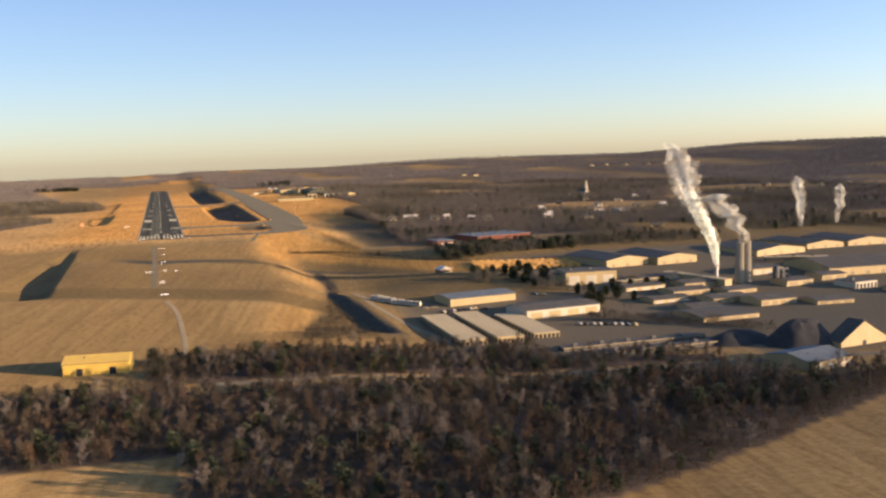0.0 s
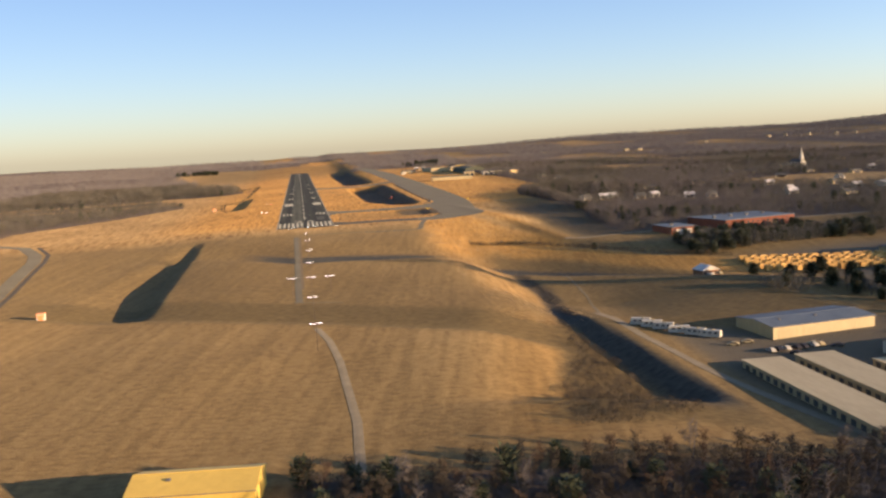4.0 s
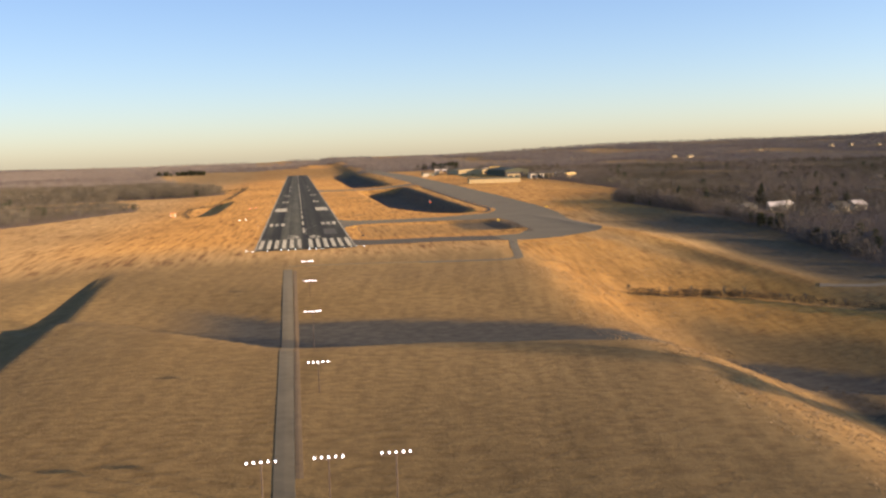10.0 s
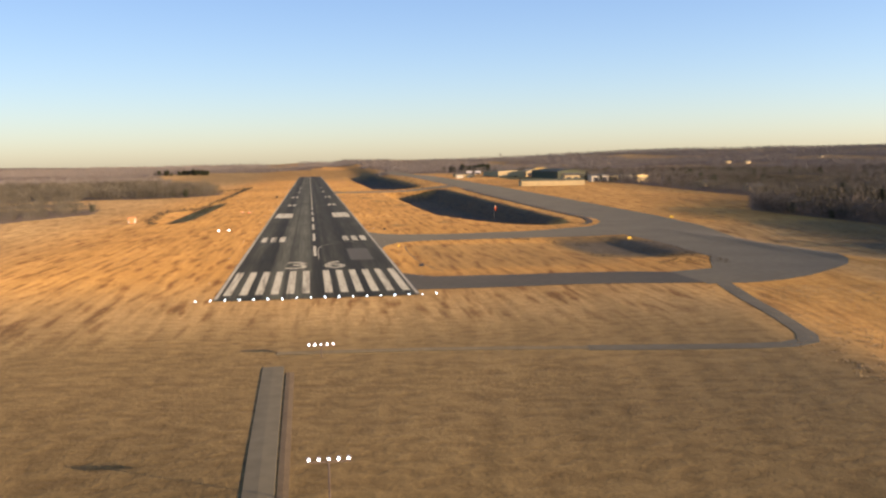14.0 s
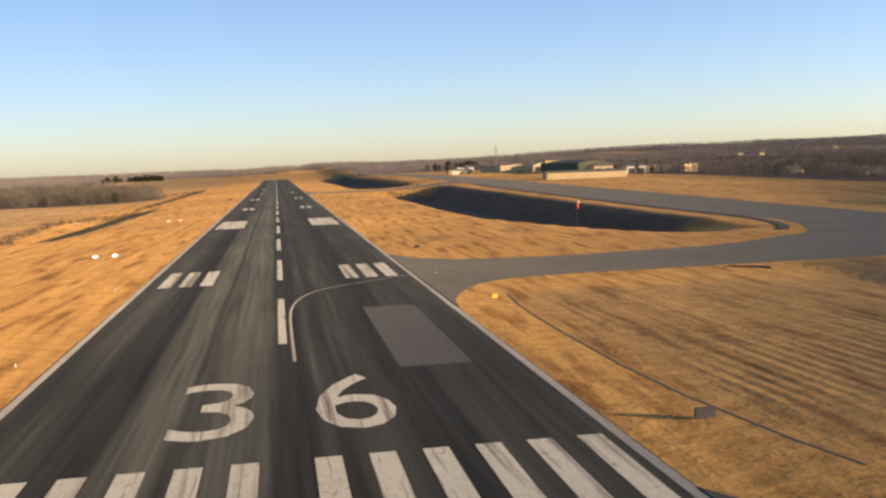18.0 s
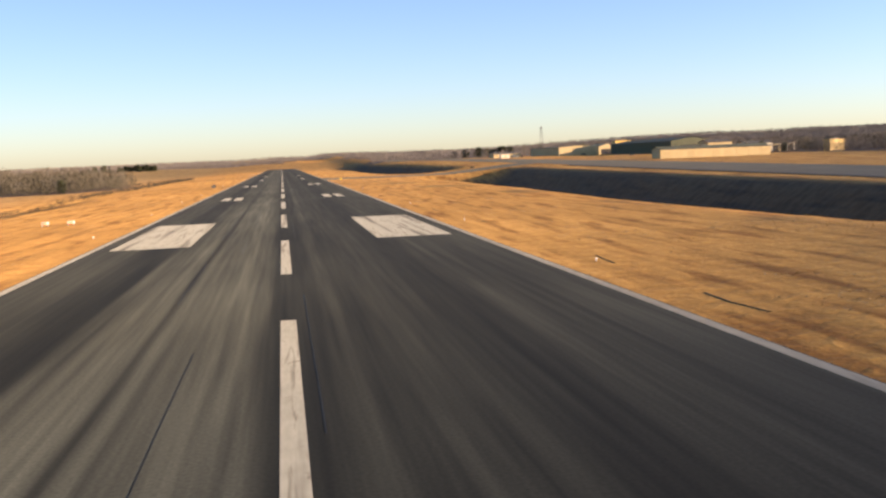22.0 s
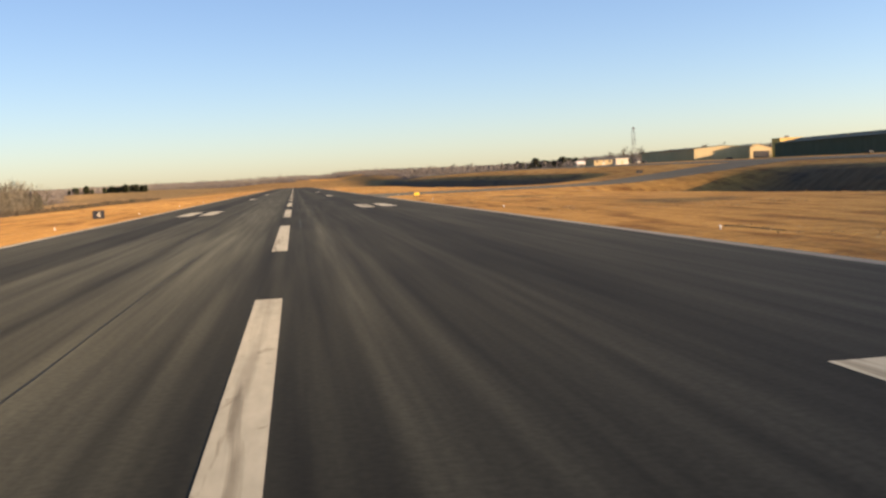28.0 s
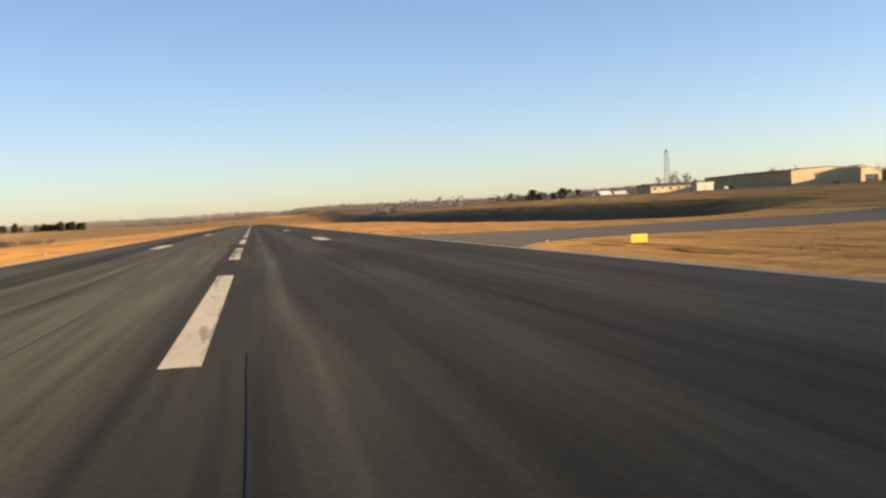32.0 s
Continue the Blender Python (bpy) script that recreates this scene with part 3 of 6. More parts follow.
    # shade of the bank under the lane and of the gully bed, painted on
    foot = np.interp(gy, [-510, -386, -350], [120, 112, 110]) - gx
    brush_and_shade = brush_and_shade + 0.85 * smooth(-3, 1, foot) * smooth(1.0, 0.7, foot / np.interp(gy, [-500, -450, -414, -386, -350], [15, 13, 11, 10, 8])) * smooth(-520, -500, gy) * smooth(-330, -350, gy)
    brush_and_shade = brush_and_shade + 0.7 * smooth(6, 3, np.abs(gx - gully_line(gy) + 2 + 0.08 * blotch)) * smooth(-385, -360, gy) * smooth(-205, -225, gy)
    # one attribute for the dark brush and the painted shade
    evergreen = me.attributes.new("brush_and_shade", "FLOAT", "POINT")
    evergreen.data.foreach_set("value", np.clip(brush_and_shade, 0, 0.97).astype(np.float32).ravel())
    # darker rank grass: the eastern meadow, the banks by the run-up pad
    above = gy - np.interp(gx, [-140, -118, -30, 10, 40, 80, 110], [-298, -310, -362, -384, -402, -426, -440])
    # strip between the outer light bars: shaded terrace slope put into the colour
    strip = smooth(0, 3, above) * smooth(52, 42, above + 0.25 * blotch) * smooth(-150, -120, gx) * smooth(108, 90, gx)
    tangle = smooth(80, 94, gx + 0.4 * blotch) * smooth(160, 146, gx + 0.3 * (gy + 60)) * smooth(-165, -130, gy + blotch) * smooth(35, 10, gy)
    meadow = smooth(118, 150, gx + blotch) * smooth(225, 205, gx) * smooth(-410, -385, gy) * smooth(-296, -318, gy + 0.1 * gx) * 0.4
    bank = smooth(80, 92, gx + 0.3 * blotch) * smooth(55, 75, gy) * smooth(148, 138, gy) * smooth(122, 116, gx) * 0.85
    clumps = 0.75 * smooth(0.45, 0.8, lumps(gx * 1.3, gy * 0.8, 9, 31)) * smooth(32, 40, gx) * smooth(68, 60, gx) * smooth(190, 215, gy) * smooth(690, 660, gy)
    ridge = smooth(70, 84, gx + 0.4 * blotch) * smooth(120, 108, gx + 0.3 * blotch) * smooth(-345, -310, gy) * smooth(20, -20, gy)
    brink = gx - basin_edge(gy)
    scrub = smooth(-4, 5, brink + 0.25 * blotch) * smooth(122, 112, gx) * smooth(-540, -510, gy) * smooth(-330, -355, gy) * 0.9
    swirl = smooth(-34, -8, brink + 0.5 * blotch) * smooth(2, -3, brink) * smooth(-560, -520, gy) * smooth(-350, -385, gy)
    # the hollow's tree shadow again, painted as darker grass
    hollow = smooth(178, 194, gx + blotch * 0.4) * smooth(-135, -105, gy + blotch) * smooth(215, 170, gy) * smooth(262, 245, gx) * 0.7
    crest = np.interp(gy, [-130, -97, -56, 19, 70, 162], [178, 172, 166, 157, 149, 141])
    # gold along the spur crest: its sunlit edge put into the grass
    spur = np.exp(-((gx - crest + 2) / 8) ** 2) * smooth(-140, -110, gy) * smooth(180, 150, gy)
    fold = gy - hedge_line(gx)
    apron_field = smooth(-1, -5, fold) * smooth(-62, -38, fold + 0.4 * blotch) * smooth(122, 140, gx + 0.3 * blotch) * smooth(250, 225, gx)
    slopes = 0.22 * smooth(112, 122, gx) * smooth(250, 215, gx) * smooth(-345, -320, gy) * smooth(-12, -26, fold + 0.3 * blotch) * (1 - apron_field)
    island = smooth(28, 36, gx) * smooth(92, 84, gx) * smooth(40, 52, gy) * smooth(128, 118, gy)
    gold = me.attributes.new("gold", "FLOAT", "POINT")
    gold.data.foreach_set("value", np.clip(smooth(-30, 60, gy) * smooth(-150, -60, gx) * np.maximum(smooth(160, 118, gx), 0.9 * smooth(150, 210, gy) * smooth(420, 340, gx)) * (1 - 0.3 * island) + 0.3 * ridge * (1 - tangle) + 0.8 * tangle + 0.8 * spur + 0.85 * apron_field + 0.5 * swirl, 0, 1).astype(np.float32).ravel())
    rank_and_shade = me.attributes.new("rank_and_shade", "FLOAT", "POINT")
    # first term dulls far grass: distance haze put into the colour
    rank_and_shade.data.foreach_set("value", np.clip((0.62 - 0.5 * smooth(0.1, 0.5, lumps(gx, gy * 0.5, 120, 47))) * smooth(1050, 1700, np.hypot(gx, gy)) + (0.60 + 0.10 * smooth(60, 20, gx)) * (1 - 0.7 * ridge) * (1 - 0.8 * tangle) * (1 - 0.7 * apron_field) * smooth(-10, -60, gy) * smooth(-620, -560, gy) + strip * 0.42 + 0.4 * smooth(0, 2, above) * smooth(9, 4, above) * smooth(-150, -120, gx) * smooth(108, 90, gx) - 0.2 * smooth(-2, -8, above) * smooth(118, 95, gx) * smooth(-600, -560, gy) + slopes + clumps + 0.3 * island + scrub + meadow + bank + hollow , 0, 0.9).astype(np.float32).ravel())
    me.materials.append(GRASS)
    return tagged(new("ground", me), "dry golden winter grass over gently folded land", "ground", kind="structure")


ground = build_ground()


def sheet(name, outline, material, lift=0.04, label="", category="", step=6.0, parent=None, thick=0.3, flat=None):
    """A paved area from its outline: cut into strips and laid on the land, with a skirt into the soil."""
    bm = bmesh.new()
    vs = [bm.verts.new((x, y, 0)) for x, y in outline]
    bm.faces.new(vs)
    xs, ys = [p[0] for p in outline], [p[1] for p in outline]
    for axis_no, lo, hi in ((0, min(xs), max(xs)), (1, min(ys), max(ys))):
        s = max(step, (hi - lo) / 260)
        c = lo + s
        while c < hi - 0.5:
            at, no = ((c, 0, 0), (1, 0, 0)) if axis_no == 0 else ((0, c, 0), (0, 1, 0))
            bmesh.ops.bisect_plane(bm, geom=bm.verts[:] + bm.edges[:] + bm.faces[:], plane_co=at, plane_no=no)
            c += s
    for v in bm.verts:
        v.co.z = (ground_at(v.co.x, v.co.y) if flat is None else flat) + lift
    rim = [e for e in bm.edges if e.is_boundary]
    low = bmesh.ops.extrude_edge_only(bm, edges=rim)["geom"]
    for v in low:
        if isinstance(v, bmesh.types.BMVert):
            v.co.z -= thick
    bmesh.ops.recalc_face_normals(bm, faces=bm.faces[:])
    ob = part(name, bm, material, parent)
    if label:
        tagged(ob, label, category, kind="structure")
    return ob


def ribbon(name, line, width, material, lift=0.05, label="", category="road"):
    """A lane along a line, draped over the land."""
    pts = [Vector(p) for p in line]
    fine = [pts[0]]
    for a, b in zip(pts, pts[1:]):
        k = max(1, int((b - a).length / 5))
        fine += [a.lerp(b, j / k) for j in range(1, k + 1)]
    bm = bmesh.new()
    prev = None
    for j, p in enumerate(fine):
        d = (fine[min(j + 1, len(fine) - 1)] - fine[max(j - 1, 0)]).normalized()
        side = Vector((-d.y, d.x)) * width / 2
        row = []
        for q, drop in ((p + side * 1.08, -0.35), (p + side, 0), (p, 0.03), (p - side, 0), (p - side * 1.08, -0.35)):
            row.append(bm.verts.new((q.x, q.y, ground_at(q.x, q.y) + lift + drop)))
        if prev:
            for k in range(4):
                bm.faces.new((prev[k], prev[k + 1], row[k + 1], row[k]))
        prev = row
    bmesh.ops.recalc_face_normals(bm, faces=bm.faces[:])
    return tagged(part(name, bm, material), label, category, kind="structure")


# ---- runway ----
FT = 0.3048
END = 1830.0
runway = sheet("runway", [(-22.6, -2), (22.6, -2), (22.6, END), (-22.6, END)], ASPHALT, 0.0, "dark asphalt runway with worn white markings", "runway", step=30, flat=0.0)


def rect(bm, x0, x1, y0, y1, z):
    bm.faces.new([bm.verts.new(c) for c in ((x0, y0, z), (x1, y0, z), (x1, y1, z), (x0, y1, z))])


def mark(name, x0, x1, y0, y1, z=0.008, material=PAINT):
    bm = bmesh.new()
    n = max(1, int((y1 - y0) / 20)) if y1 - y0 > 60 else 1
    for j in range(n):
        rect(bm, x0, x1, y0 + (y1 - y0) * j / n, y0 + (y1 - y0) * (j + 1) / n, z)
    return part(name, bm, material, runway)


for s in (-1, 1):
    for k in range(6):
        a = s * (1.75 + k * 3.5)
        mark("threshold_stripe", min(a, a + s * 1.75), max(a, a + s * 1.75), 6.1, 51.8)
    for k in range(3):
        a = s * (10.97 + k * 3.35)
        mark("touchdown_bar", min(a, a + s * 2.1), max(a, a + s * 2.1), 152.4, 175.3)
    mark("aiming_block", min(s * 10.97, s * 20.1), max(s * 10.97, s * 20.1), 310.9, 356.6)
    for y in (457.2, 609.6):
        for k in range(2):
            a = s * (10.97 + k * 3.35)
            mark("touchdown_bar", min(a, a + s * 2.1), max(a, a + s * 2.1), y, y + 22.9)
    for y in (762.0, 914.4):
        mark("touchdown_bar", min(s * 10.97, s * 12.8), max(s * 10.97, s * 12.8), y, y + 22.9)
    mark("edge_stripe", min(s * 21.75, s * 22.5), max(s * 21.75, s * 22.5), 0, END, material=EDGE_PAINT)
def paint_line(line, wide, z=0.01):
    bm = bmesh.new()
    prev = None
    pts = [Vector(q) for q in line]
    for _ in range(2):
        pts = [pts[0]] + [a.lerp(b, f) for a, b in zip(pts, pts[1:]) for f in (0.25, 0.75)] + [pts[-1]]
    for j, q in enumerate(pts):
        d = (pts[min(j + 1, len(pts) - 1)] - pts[max(j - 1, 0)]).normalized()
        row = [bm.verts.new((q.x - d.y * s * wide, q.y + d.x * s * wide, z)) for s in (0.5, -0.5)]
        if prev:
            bm.faces.new((prev[0], prev[1], row[1], row[0]))
        prev = row
    return part("lead_off_line", bm, EDGE_PAINT, runway, "thin faded curving line")


paint_line([(1.1, 84), (1.0, 114), (1.6, 124), (3.1, 132), (4.8, 136.5), (6.8, 140), (9.6, 142.8), (12.9, 145.6), (19.1, 151.1), (23.4, 154)], 0.32)
mark("asphalt_patch", 10.6, 17.5, 78, 117.5, 0.005, PATCH)
y = 94.0
while y < END - 60:
    mark("centre_stripe", -0.46, 0.46, y, y + 36.6)
    y += 61.0


def sealed_crack(x, y0, y1, wide, sway, seed):
    """A tar-filled joint that wanders along the runway."""
    bm = bmesh.new()
    prev, y = None, y0
    while y <= y1:
        c = x + sway * (noise.noise(Vector((y * 0.03, seed, 0.5))) + 0.35 * noise.noise(Vector((y * 0.21, seed, 3.5))))
        w = wide * (0.55 + 0.6 * abs(noise.noise(Vector((y * 0.11, seed, 7.5)))))
        row = [bm.verts.new((c - w / 2, y, 0.006)), bm.verts.new((c + w / 2, y, 0.006))]
        if prev:
            bm.faces.new((prev[0], prev[1], row[1], row[0]))
        prev, y = row, y + 3.0
    return part("sealed_crack", bm, TAR, runway, "dark tar-filled crack")


crack_dice = random.Random(31)
for x, sway in ((-15.8, 0.5), (-7.6, 0.15), (-4.5, 0.12), (1.2, 0.15)):
    y = crack_dice.uniform(85, 140)
    while y < 1150:
        run = crack_dice.uniform(12, 48)
        sealed_crack(x + crack_dice.uniform(-0.25, 0.25), y, y + run, crack_dice.uniform(0.05, 0.12), sway, crack_dice.uniform(0, 90))
        y += run + crack_dice.uniform(20, 110)
# runway number
def figure(ch):
    """The flat mesh of one character in the built-in font."""
    cu = bpy.data.curves.new("digit", "FONT")
    cu.body, cu.size, cu.align_x, cu.extrude, cu.resolution_u = ch, 1.0, "CENTER", 0.0, 3
    tmp = new("digit", cu)
    me = bpy.data.meshes.new_from_object(tmp.evaluated_get(bpy.context.evaluated_depsgraph_get()))
    bpy.data.objects.remove(tmp)
    return me


for ch, x in (("3", -5.4), ("6", 5.4)):
    me = figure(ch)
    co = np.array([v.co[:] for v in me.vertices])
    lo, hi = co.min(0), co.max(0)
    for v in me.vertices:
        v.co = (x - 3.05 + (v.co.x - lo[0]) / (hi[0] - lo[0]) * 6.1, 58.0 + (v.co.y - lo[1]) / (hi[1] - lo[1]) * 18.3, 0.008)
    me.materials.clear()
    me.materials.append(PAINT)
    ob = new("runway_digit", me)
    ob.parent = runway

# ---- taxiways ----
sheet("taxiway", [(118, 192), (124, 202), (131, 218), (134.5, 236), (134, 280), (134, 406), (136, 603), (138, 760), (140, END), (172, END), (174, 760), (174, 430), (171, 264), (165, 190), (160, 138), (157, 90), (155.5, 68), (153.5, 54), (150, 42.5), (144.5, 33.5), (138, 26.5), (131, 20), (122, 12.5), (112, 6), (100, 2), (90, 0), (90, 24), (104, 30), (116, 60), (119, 110), (118, 150)], TAXI, 0.045, "grey asphalt taxiway with a broad run-up pad", "taxiway", step=4.0)
sheet("taxiway_entry", [(22.6, 6), (90.02, 2), (90.02, 24), (80, 27), (30, 30), (26, 34), (22.6, 40)], TAXI_DARK, 0.045, "grey asphalt taxiway joining the runway end", "taxiway", step=4.0)
sheet("taxiway_link", [(22.6, 112), (23.4, 119), (24.8, 124), (27.2, 130), (30.2, 135.2), (34.5, 138.8), (40, 141.3), (50, 142.6), (69, 142.6), (103, 143), (118.1, 145), (117.95, 192), (108, 187), (97, 180), (86, 175), (58, 171), (34, 174), (27, 181), (22.6, 192)], TAXI, 0.045, "grey asphalt taxiway link with curved corners", "taxiway", step=4.0)
sheet("taxiway_exit", [(22.6, 696), (26, 703), (32, 708), (42, 711), (137.35, 711), (137.75, 752), (42, 750), (32, 753), (26, 758), (22.6, 766)], TAXI, 0.045, "grey asphalt runway exit leading to the taxiway", "taxiway", step=4.0)
ribbon("perimeter_track", [(-7, -57), (15, -58.6), (44, -62.6)], 2.4, LANE, 0.05, "faint worn track across the mown field", "track")
# dark ribbon stands in for the shaded drop beside the taxiway
ribbon("taxiway_verge", [(134.6, 640), (133.6, 560), (132.8, 480), (132, 400), (131.6, 300), (131.8, 252), (130.9, 240), (128.4, 226), (124.0, 213), (118.0, 203)], 2.6, VERGE, 0.14, "dark strip for the shaded drop round the taxiway bend", "verge")
rut_dice = random.Random(17)
y = 200.0
while y < 900:
    run = rut_dice.uniform(3, 11)
    if not 690 < y < 775:
        x = 27.4 + rut_dice.uniform(-0.9, 0.9)
        ribbon("grass_rut", [(x, y), (x + rut_dice.uniform(-0.4, 0.4), y + run / 2), (x + rut_dice.uniform(-0.7, 0.7), y + run)], rut_dice.uniform(0.08, 0.24), EARTH, 0.0, "broken dark rut in the grass beside the runway", "rut")
    y += run + rut_dice.uniform(8, 50)
ribbon("drainage_rut", [(31.4, 122), (30.4, 112), (29.9, 100), (29.8, 89), (29.9, 72), (30.6, 60), (32.3, 47), (33.6, 41)], 0.45, EARTH, 0.0, "narrow dark rut along the grass island", "rut")
ribbon("service_spur", [(94.5, 2), (91.5, -12), (88, -30), (85.2, -48), (83.2, -58), (80.5, -63.5), (76, -66), (69, -66.2), (58, -64.6), (43, -62.6)], 3.7, TAXI, 0.06, "short paved spur running off the pad", "road")
ribbon("approach_lane", [(-7.3, -66), (-6.9, -150), (-6.4, -290), (-6, -325)], 3.2, TAXI, 0.06, "worn maintenance lane under the approach lights", "road")
ribbon("lane_edge", [(-4.7, -70), (-4.5, -150), (-4.1, -290)], 1.2, EARTH, 0.05, "dark strip beside the lane", "verge")
ribbon("lane_end", [(-8.5, -324), (2, -328.5), (13.5, -334)], 2.0, LANE, 0.06, "short worn cross lane at the end of the light row", "track")
ribbon("field_track", [(0.5, -388), (4.5, -412), (7, -445), (8.6, -510), (5, -600), (2, -700)], 2.6, ROAD, 0.06, "pale dirt track across the dry field", "track")
ribbon("field_path", [(142, -236), (139, -268), (134.5, -305), (127, -345), (122.2, -366)], 1.5, LANE, 0.05, "narrow worn path down the eastern field", "track")
ribbon("yard_lane", [(121.8, -362), (122.8, -420), (127.5, -467), (132, -500), (138, -541), (136, -565)], 3.8, ROAD, 0.08, "gravel lane beside the grassy bank", "road")
ribbon("belt_lane", [(18, -600), (90, -611), (149, -620), (211, -627), (272, -636), (400, -655)], 6, ROAD, 0.08, "pale lane through the leafless trees", "road")
ribbon("loop_road", [(-330, 92), (-252, 48), (-209, -3), (-190, -50), (-182, -87), (-169, -216), (-161, -288), (-148, -420)], 9, TAXI, 0.08, "curving gravel road in the dry field", "road")
ribbon("valley_road", [(176, -120), (190, -128), (215, -128), (240, -124), (300, -115), (420, -105)], 4.5, ROAD, 0.08, "narrow road winding down the eastern slope", "road")


ribbon("road_ditch", [(-200, 0), (-181.5, -48), (-174.5, -88), (-161.5, -216), (-153.5, -288)], 3.0, VERGE, 0.05, "dark ditch line along the curving road", "verge")


# ---- buildings ----
def box_into(bm, x0, x1, y0, y1, z0, z1):
    v = [bm.verts.new(c) for c in ((x0, y0, z0), (x1, y0, z0), (x1, y1, z0), (x0, y1, z0), (x0, y0, z1), (x1, y0, z1), (x1, y1, z1), (x0, y1, z1))]
    for f in ((3, 2, 1, 0), (4, 5, 6, 7), (0, 1, 5, 4), (1, 2, 6, 5), (2, 3, 7, 6), (3, 0, 4, 7)):
        bm.faces.new([v[i] for i in f])


def box(name, size, at, material, parent, label=""):
    bm = bmesh.new()
    box_into(bm, -size[0] / 2, size[0] / 2, -size[1] / 2, size[1] / 2, 0, size[2])
    ob = part(name, bm, material, parent, label)
    ob.location = at
    return ob


def building(name, label, category, x, y, wide, deep, tall, turn=0, roof="gable_x", rise=1.5, wall=WHITE, top=GREY, doors=0, door_material=DARK, windows=0, group="", eave=0.4, door_size=None, base=None):
    """A shed or hall: x, y is the middle of its front; it stretches back by deep. Ridge along x, along y, or a flat roof."""
    a = radians(turn)
    spots = [(x + dx * math.cos(a) - dy * math.sin(a), y + dx * math.sin(a) + dy * math.cos(a)) for dx in (-wide / 2, wide / 2) for dy in (0, deep)]
    z = min(ground_at(*p) for p in spots) if base is None else base
    slack = max(ground_at(*p) for p in spots) - z
    ob = tagged(new(name), label, category, group)
    ob.matrix_world = pose(x, y, z, 0, 0, turn)
    h, w, t = tall + slack, wide / 2, 0.25
    bm = bmesh.new()
    box_into(bm, -w, w, 0, t, -0.5, h)
    if roof == "gable_y":
        bm.faces.new([bm.verts.new(c) for c in ((-w, 0, h), (w, 0, h), (0, 0, h + rise))])
        bm.faces.new([bm.verts.new(c) for c in ((w, t, h), (-w, t, h), (0, t, h + rise))])
    part("front_wall", bm, wall, ob)
    bm = bmesh.new()
    box_into(bm, -w, w, deep - t, deep, -0.5, h)
    if roof == "gable_y":
        bm.faces.new([bm.verts.new(c) for c in ((w, deep, h), (-w, deep, h), (0, deep, h + rise))])
    part("back_wall", bm, wall, ob)
    for s in (-1, 1):
        bm = bmesh.new()
        box_into(bm, min(s * w, s * (w - t)), max(s * w, s * (w - t)), t, deep - t, -0.5, h)
        if roof == "gable_x":
            bm.faces.new([bm.verts.new(c) for c in ((s * w, 0, h), (s * w, deep, h), (s * w, deep / 2, h + rise))])
        part("side_wall", bm, wall, ob)
    e = eave
    if roof == "flat":
        bm = bmesh.new()
        box_into(bm, -w - e, w + e, -e, deep + e, h + 0.003, h + 0.35)
        part("roof", bm, top, ob)
    else:
        for s in (-1, 1):
            bm = bmesh.new()
            if roof == "gable_x":
                k = rise / (deep / 2)
                ya = -e if s < 0 else deep + e
                line = [(-w - e, ya, h - e * k), (w + e, ya, h - e * k), (w + e, deep / 2, h + rise), (-w - e, deep / 2, h + rise)]
            else:
                k = rise / w
                xa = s * (w + e)
                line = [(xa, -e, h - e * k), (xa, deep + e, h - e * k), (0, deep + e, h + rise), (0, -e, h + rise)]
            lo = [bm.verts.new((p[0], p[1], p[2] + 0.02)) for p in line]
            hi = [bm.verts.new((p[0], p[1], p[2] + 0.2)) for p in line]
            bm.faces.new(hi)
            bm.faces.new(lo[::-1])
            for j in range(4):
                bm.faces.new((lo[j], lo[(j + 1) % 4], hi[(j + 1) % 4], hi[j]))
            bmesh.ops.recalc_face_normals(bm, faces=bm.faces[:])
            part("roof", bm, top, ob)
    if roof == "gable_x":
        box("ridge_cap", (wide + 2 * e, 0.5, 0.12), (0, deep / 2, h + rise + 0.14), top, ob)
        for ya in (-e - 0.1, deep + e + 0.1):
            box("gutter", (wide + 2 * e, 0.18, 0.2), (0, ya, h - e * rise / (deep / 2) - 0.1), DARK_STEEL, ob)
        for j in range(int(wide // 16)):
            box("roof_vent", (0.9, 0.9, 0.8), (-w + 8 + j * 16, deep * 0.32, h + rise * 0.5), DARK_STEEL, ob)
    elif roof == "gable_y":
        box("ridge_cap", (0.5, deep + 2 * e, 0.12), (0, deep / 2 - 0.0, h + rise + 0.14), top, ob)
        for s in (-1, 1):
            box("gutter", (0.18, deep + 2 * e, 0.2), (s * (w + e + 0.1), deep / 2, h - e * rise / w - 0.1), DARK_STEEL, ob)
        for j in range(int(deep // 20)):
            box("roof_vent", (1.0, 1.0, 0.9), (-w * 0.45, 10 + j * 20, h + rise * 0.45), DARK_STEEL, ob)
    else:
        for j in range(int(wide // 14) if deep < 60 else 0):
            box("roof_unit", (2.2, 1.6, 1.2), (-w + 7 + j * 14, deep * 0.5, h + 0.35), DARK_STEEL, ob)
    if doors:
        pitch = wide / doors
        dw, dh = door_size or (pitch * 0.62, h * 0.72)
        for j in range(doors):
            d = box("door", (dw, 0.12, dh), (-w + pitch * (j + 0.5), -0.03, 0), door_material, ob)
    if windows:
        pitch = wide / windows
        for j in range(windows):
            box("window", (min(1.4, pitch * 0.5), 0.1, 1.1), (-w + pitch * (j + 0.5), -0.025, h * 0.52), DARK, ob)
    return ob


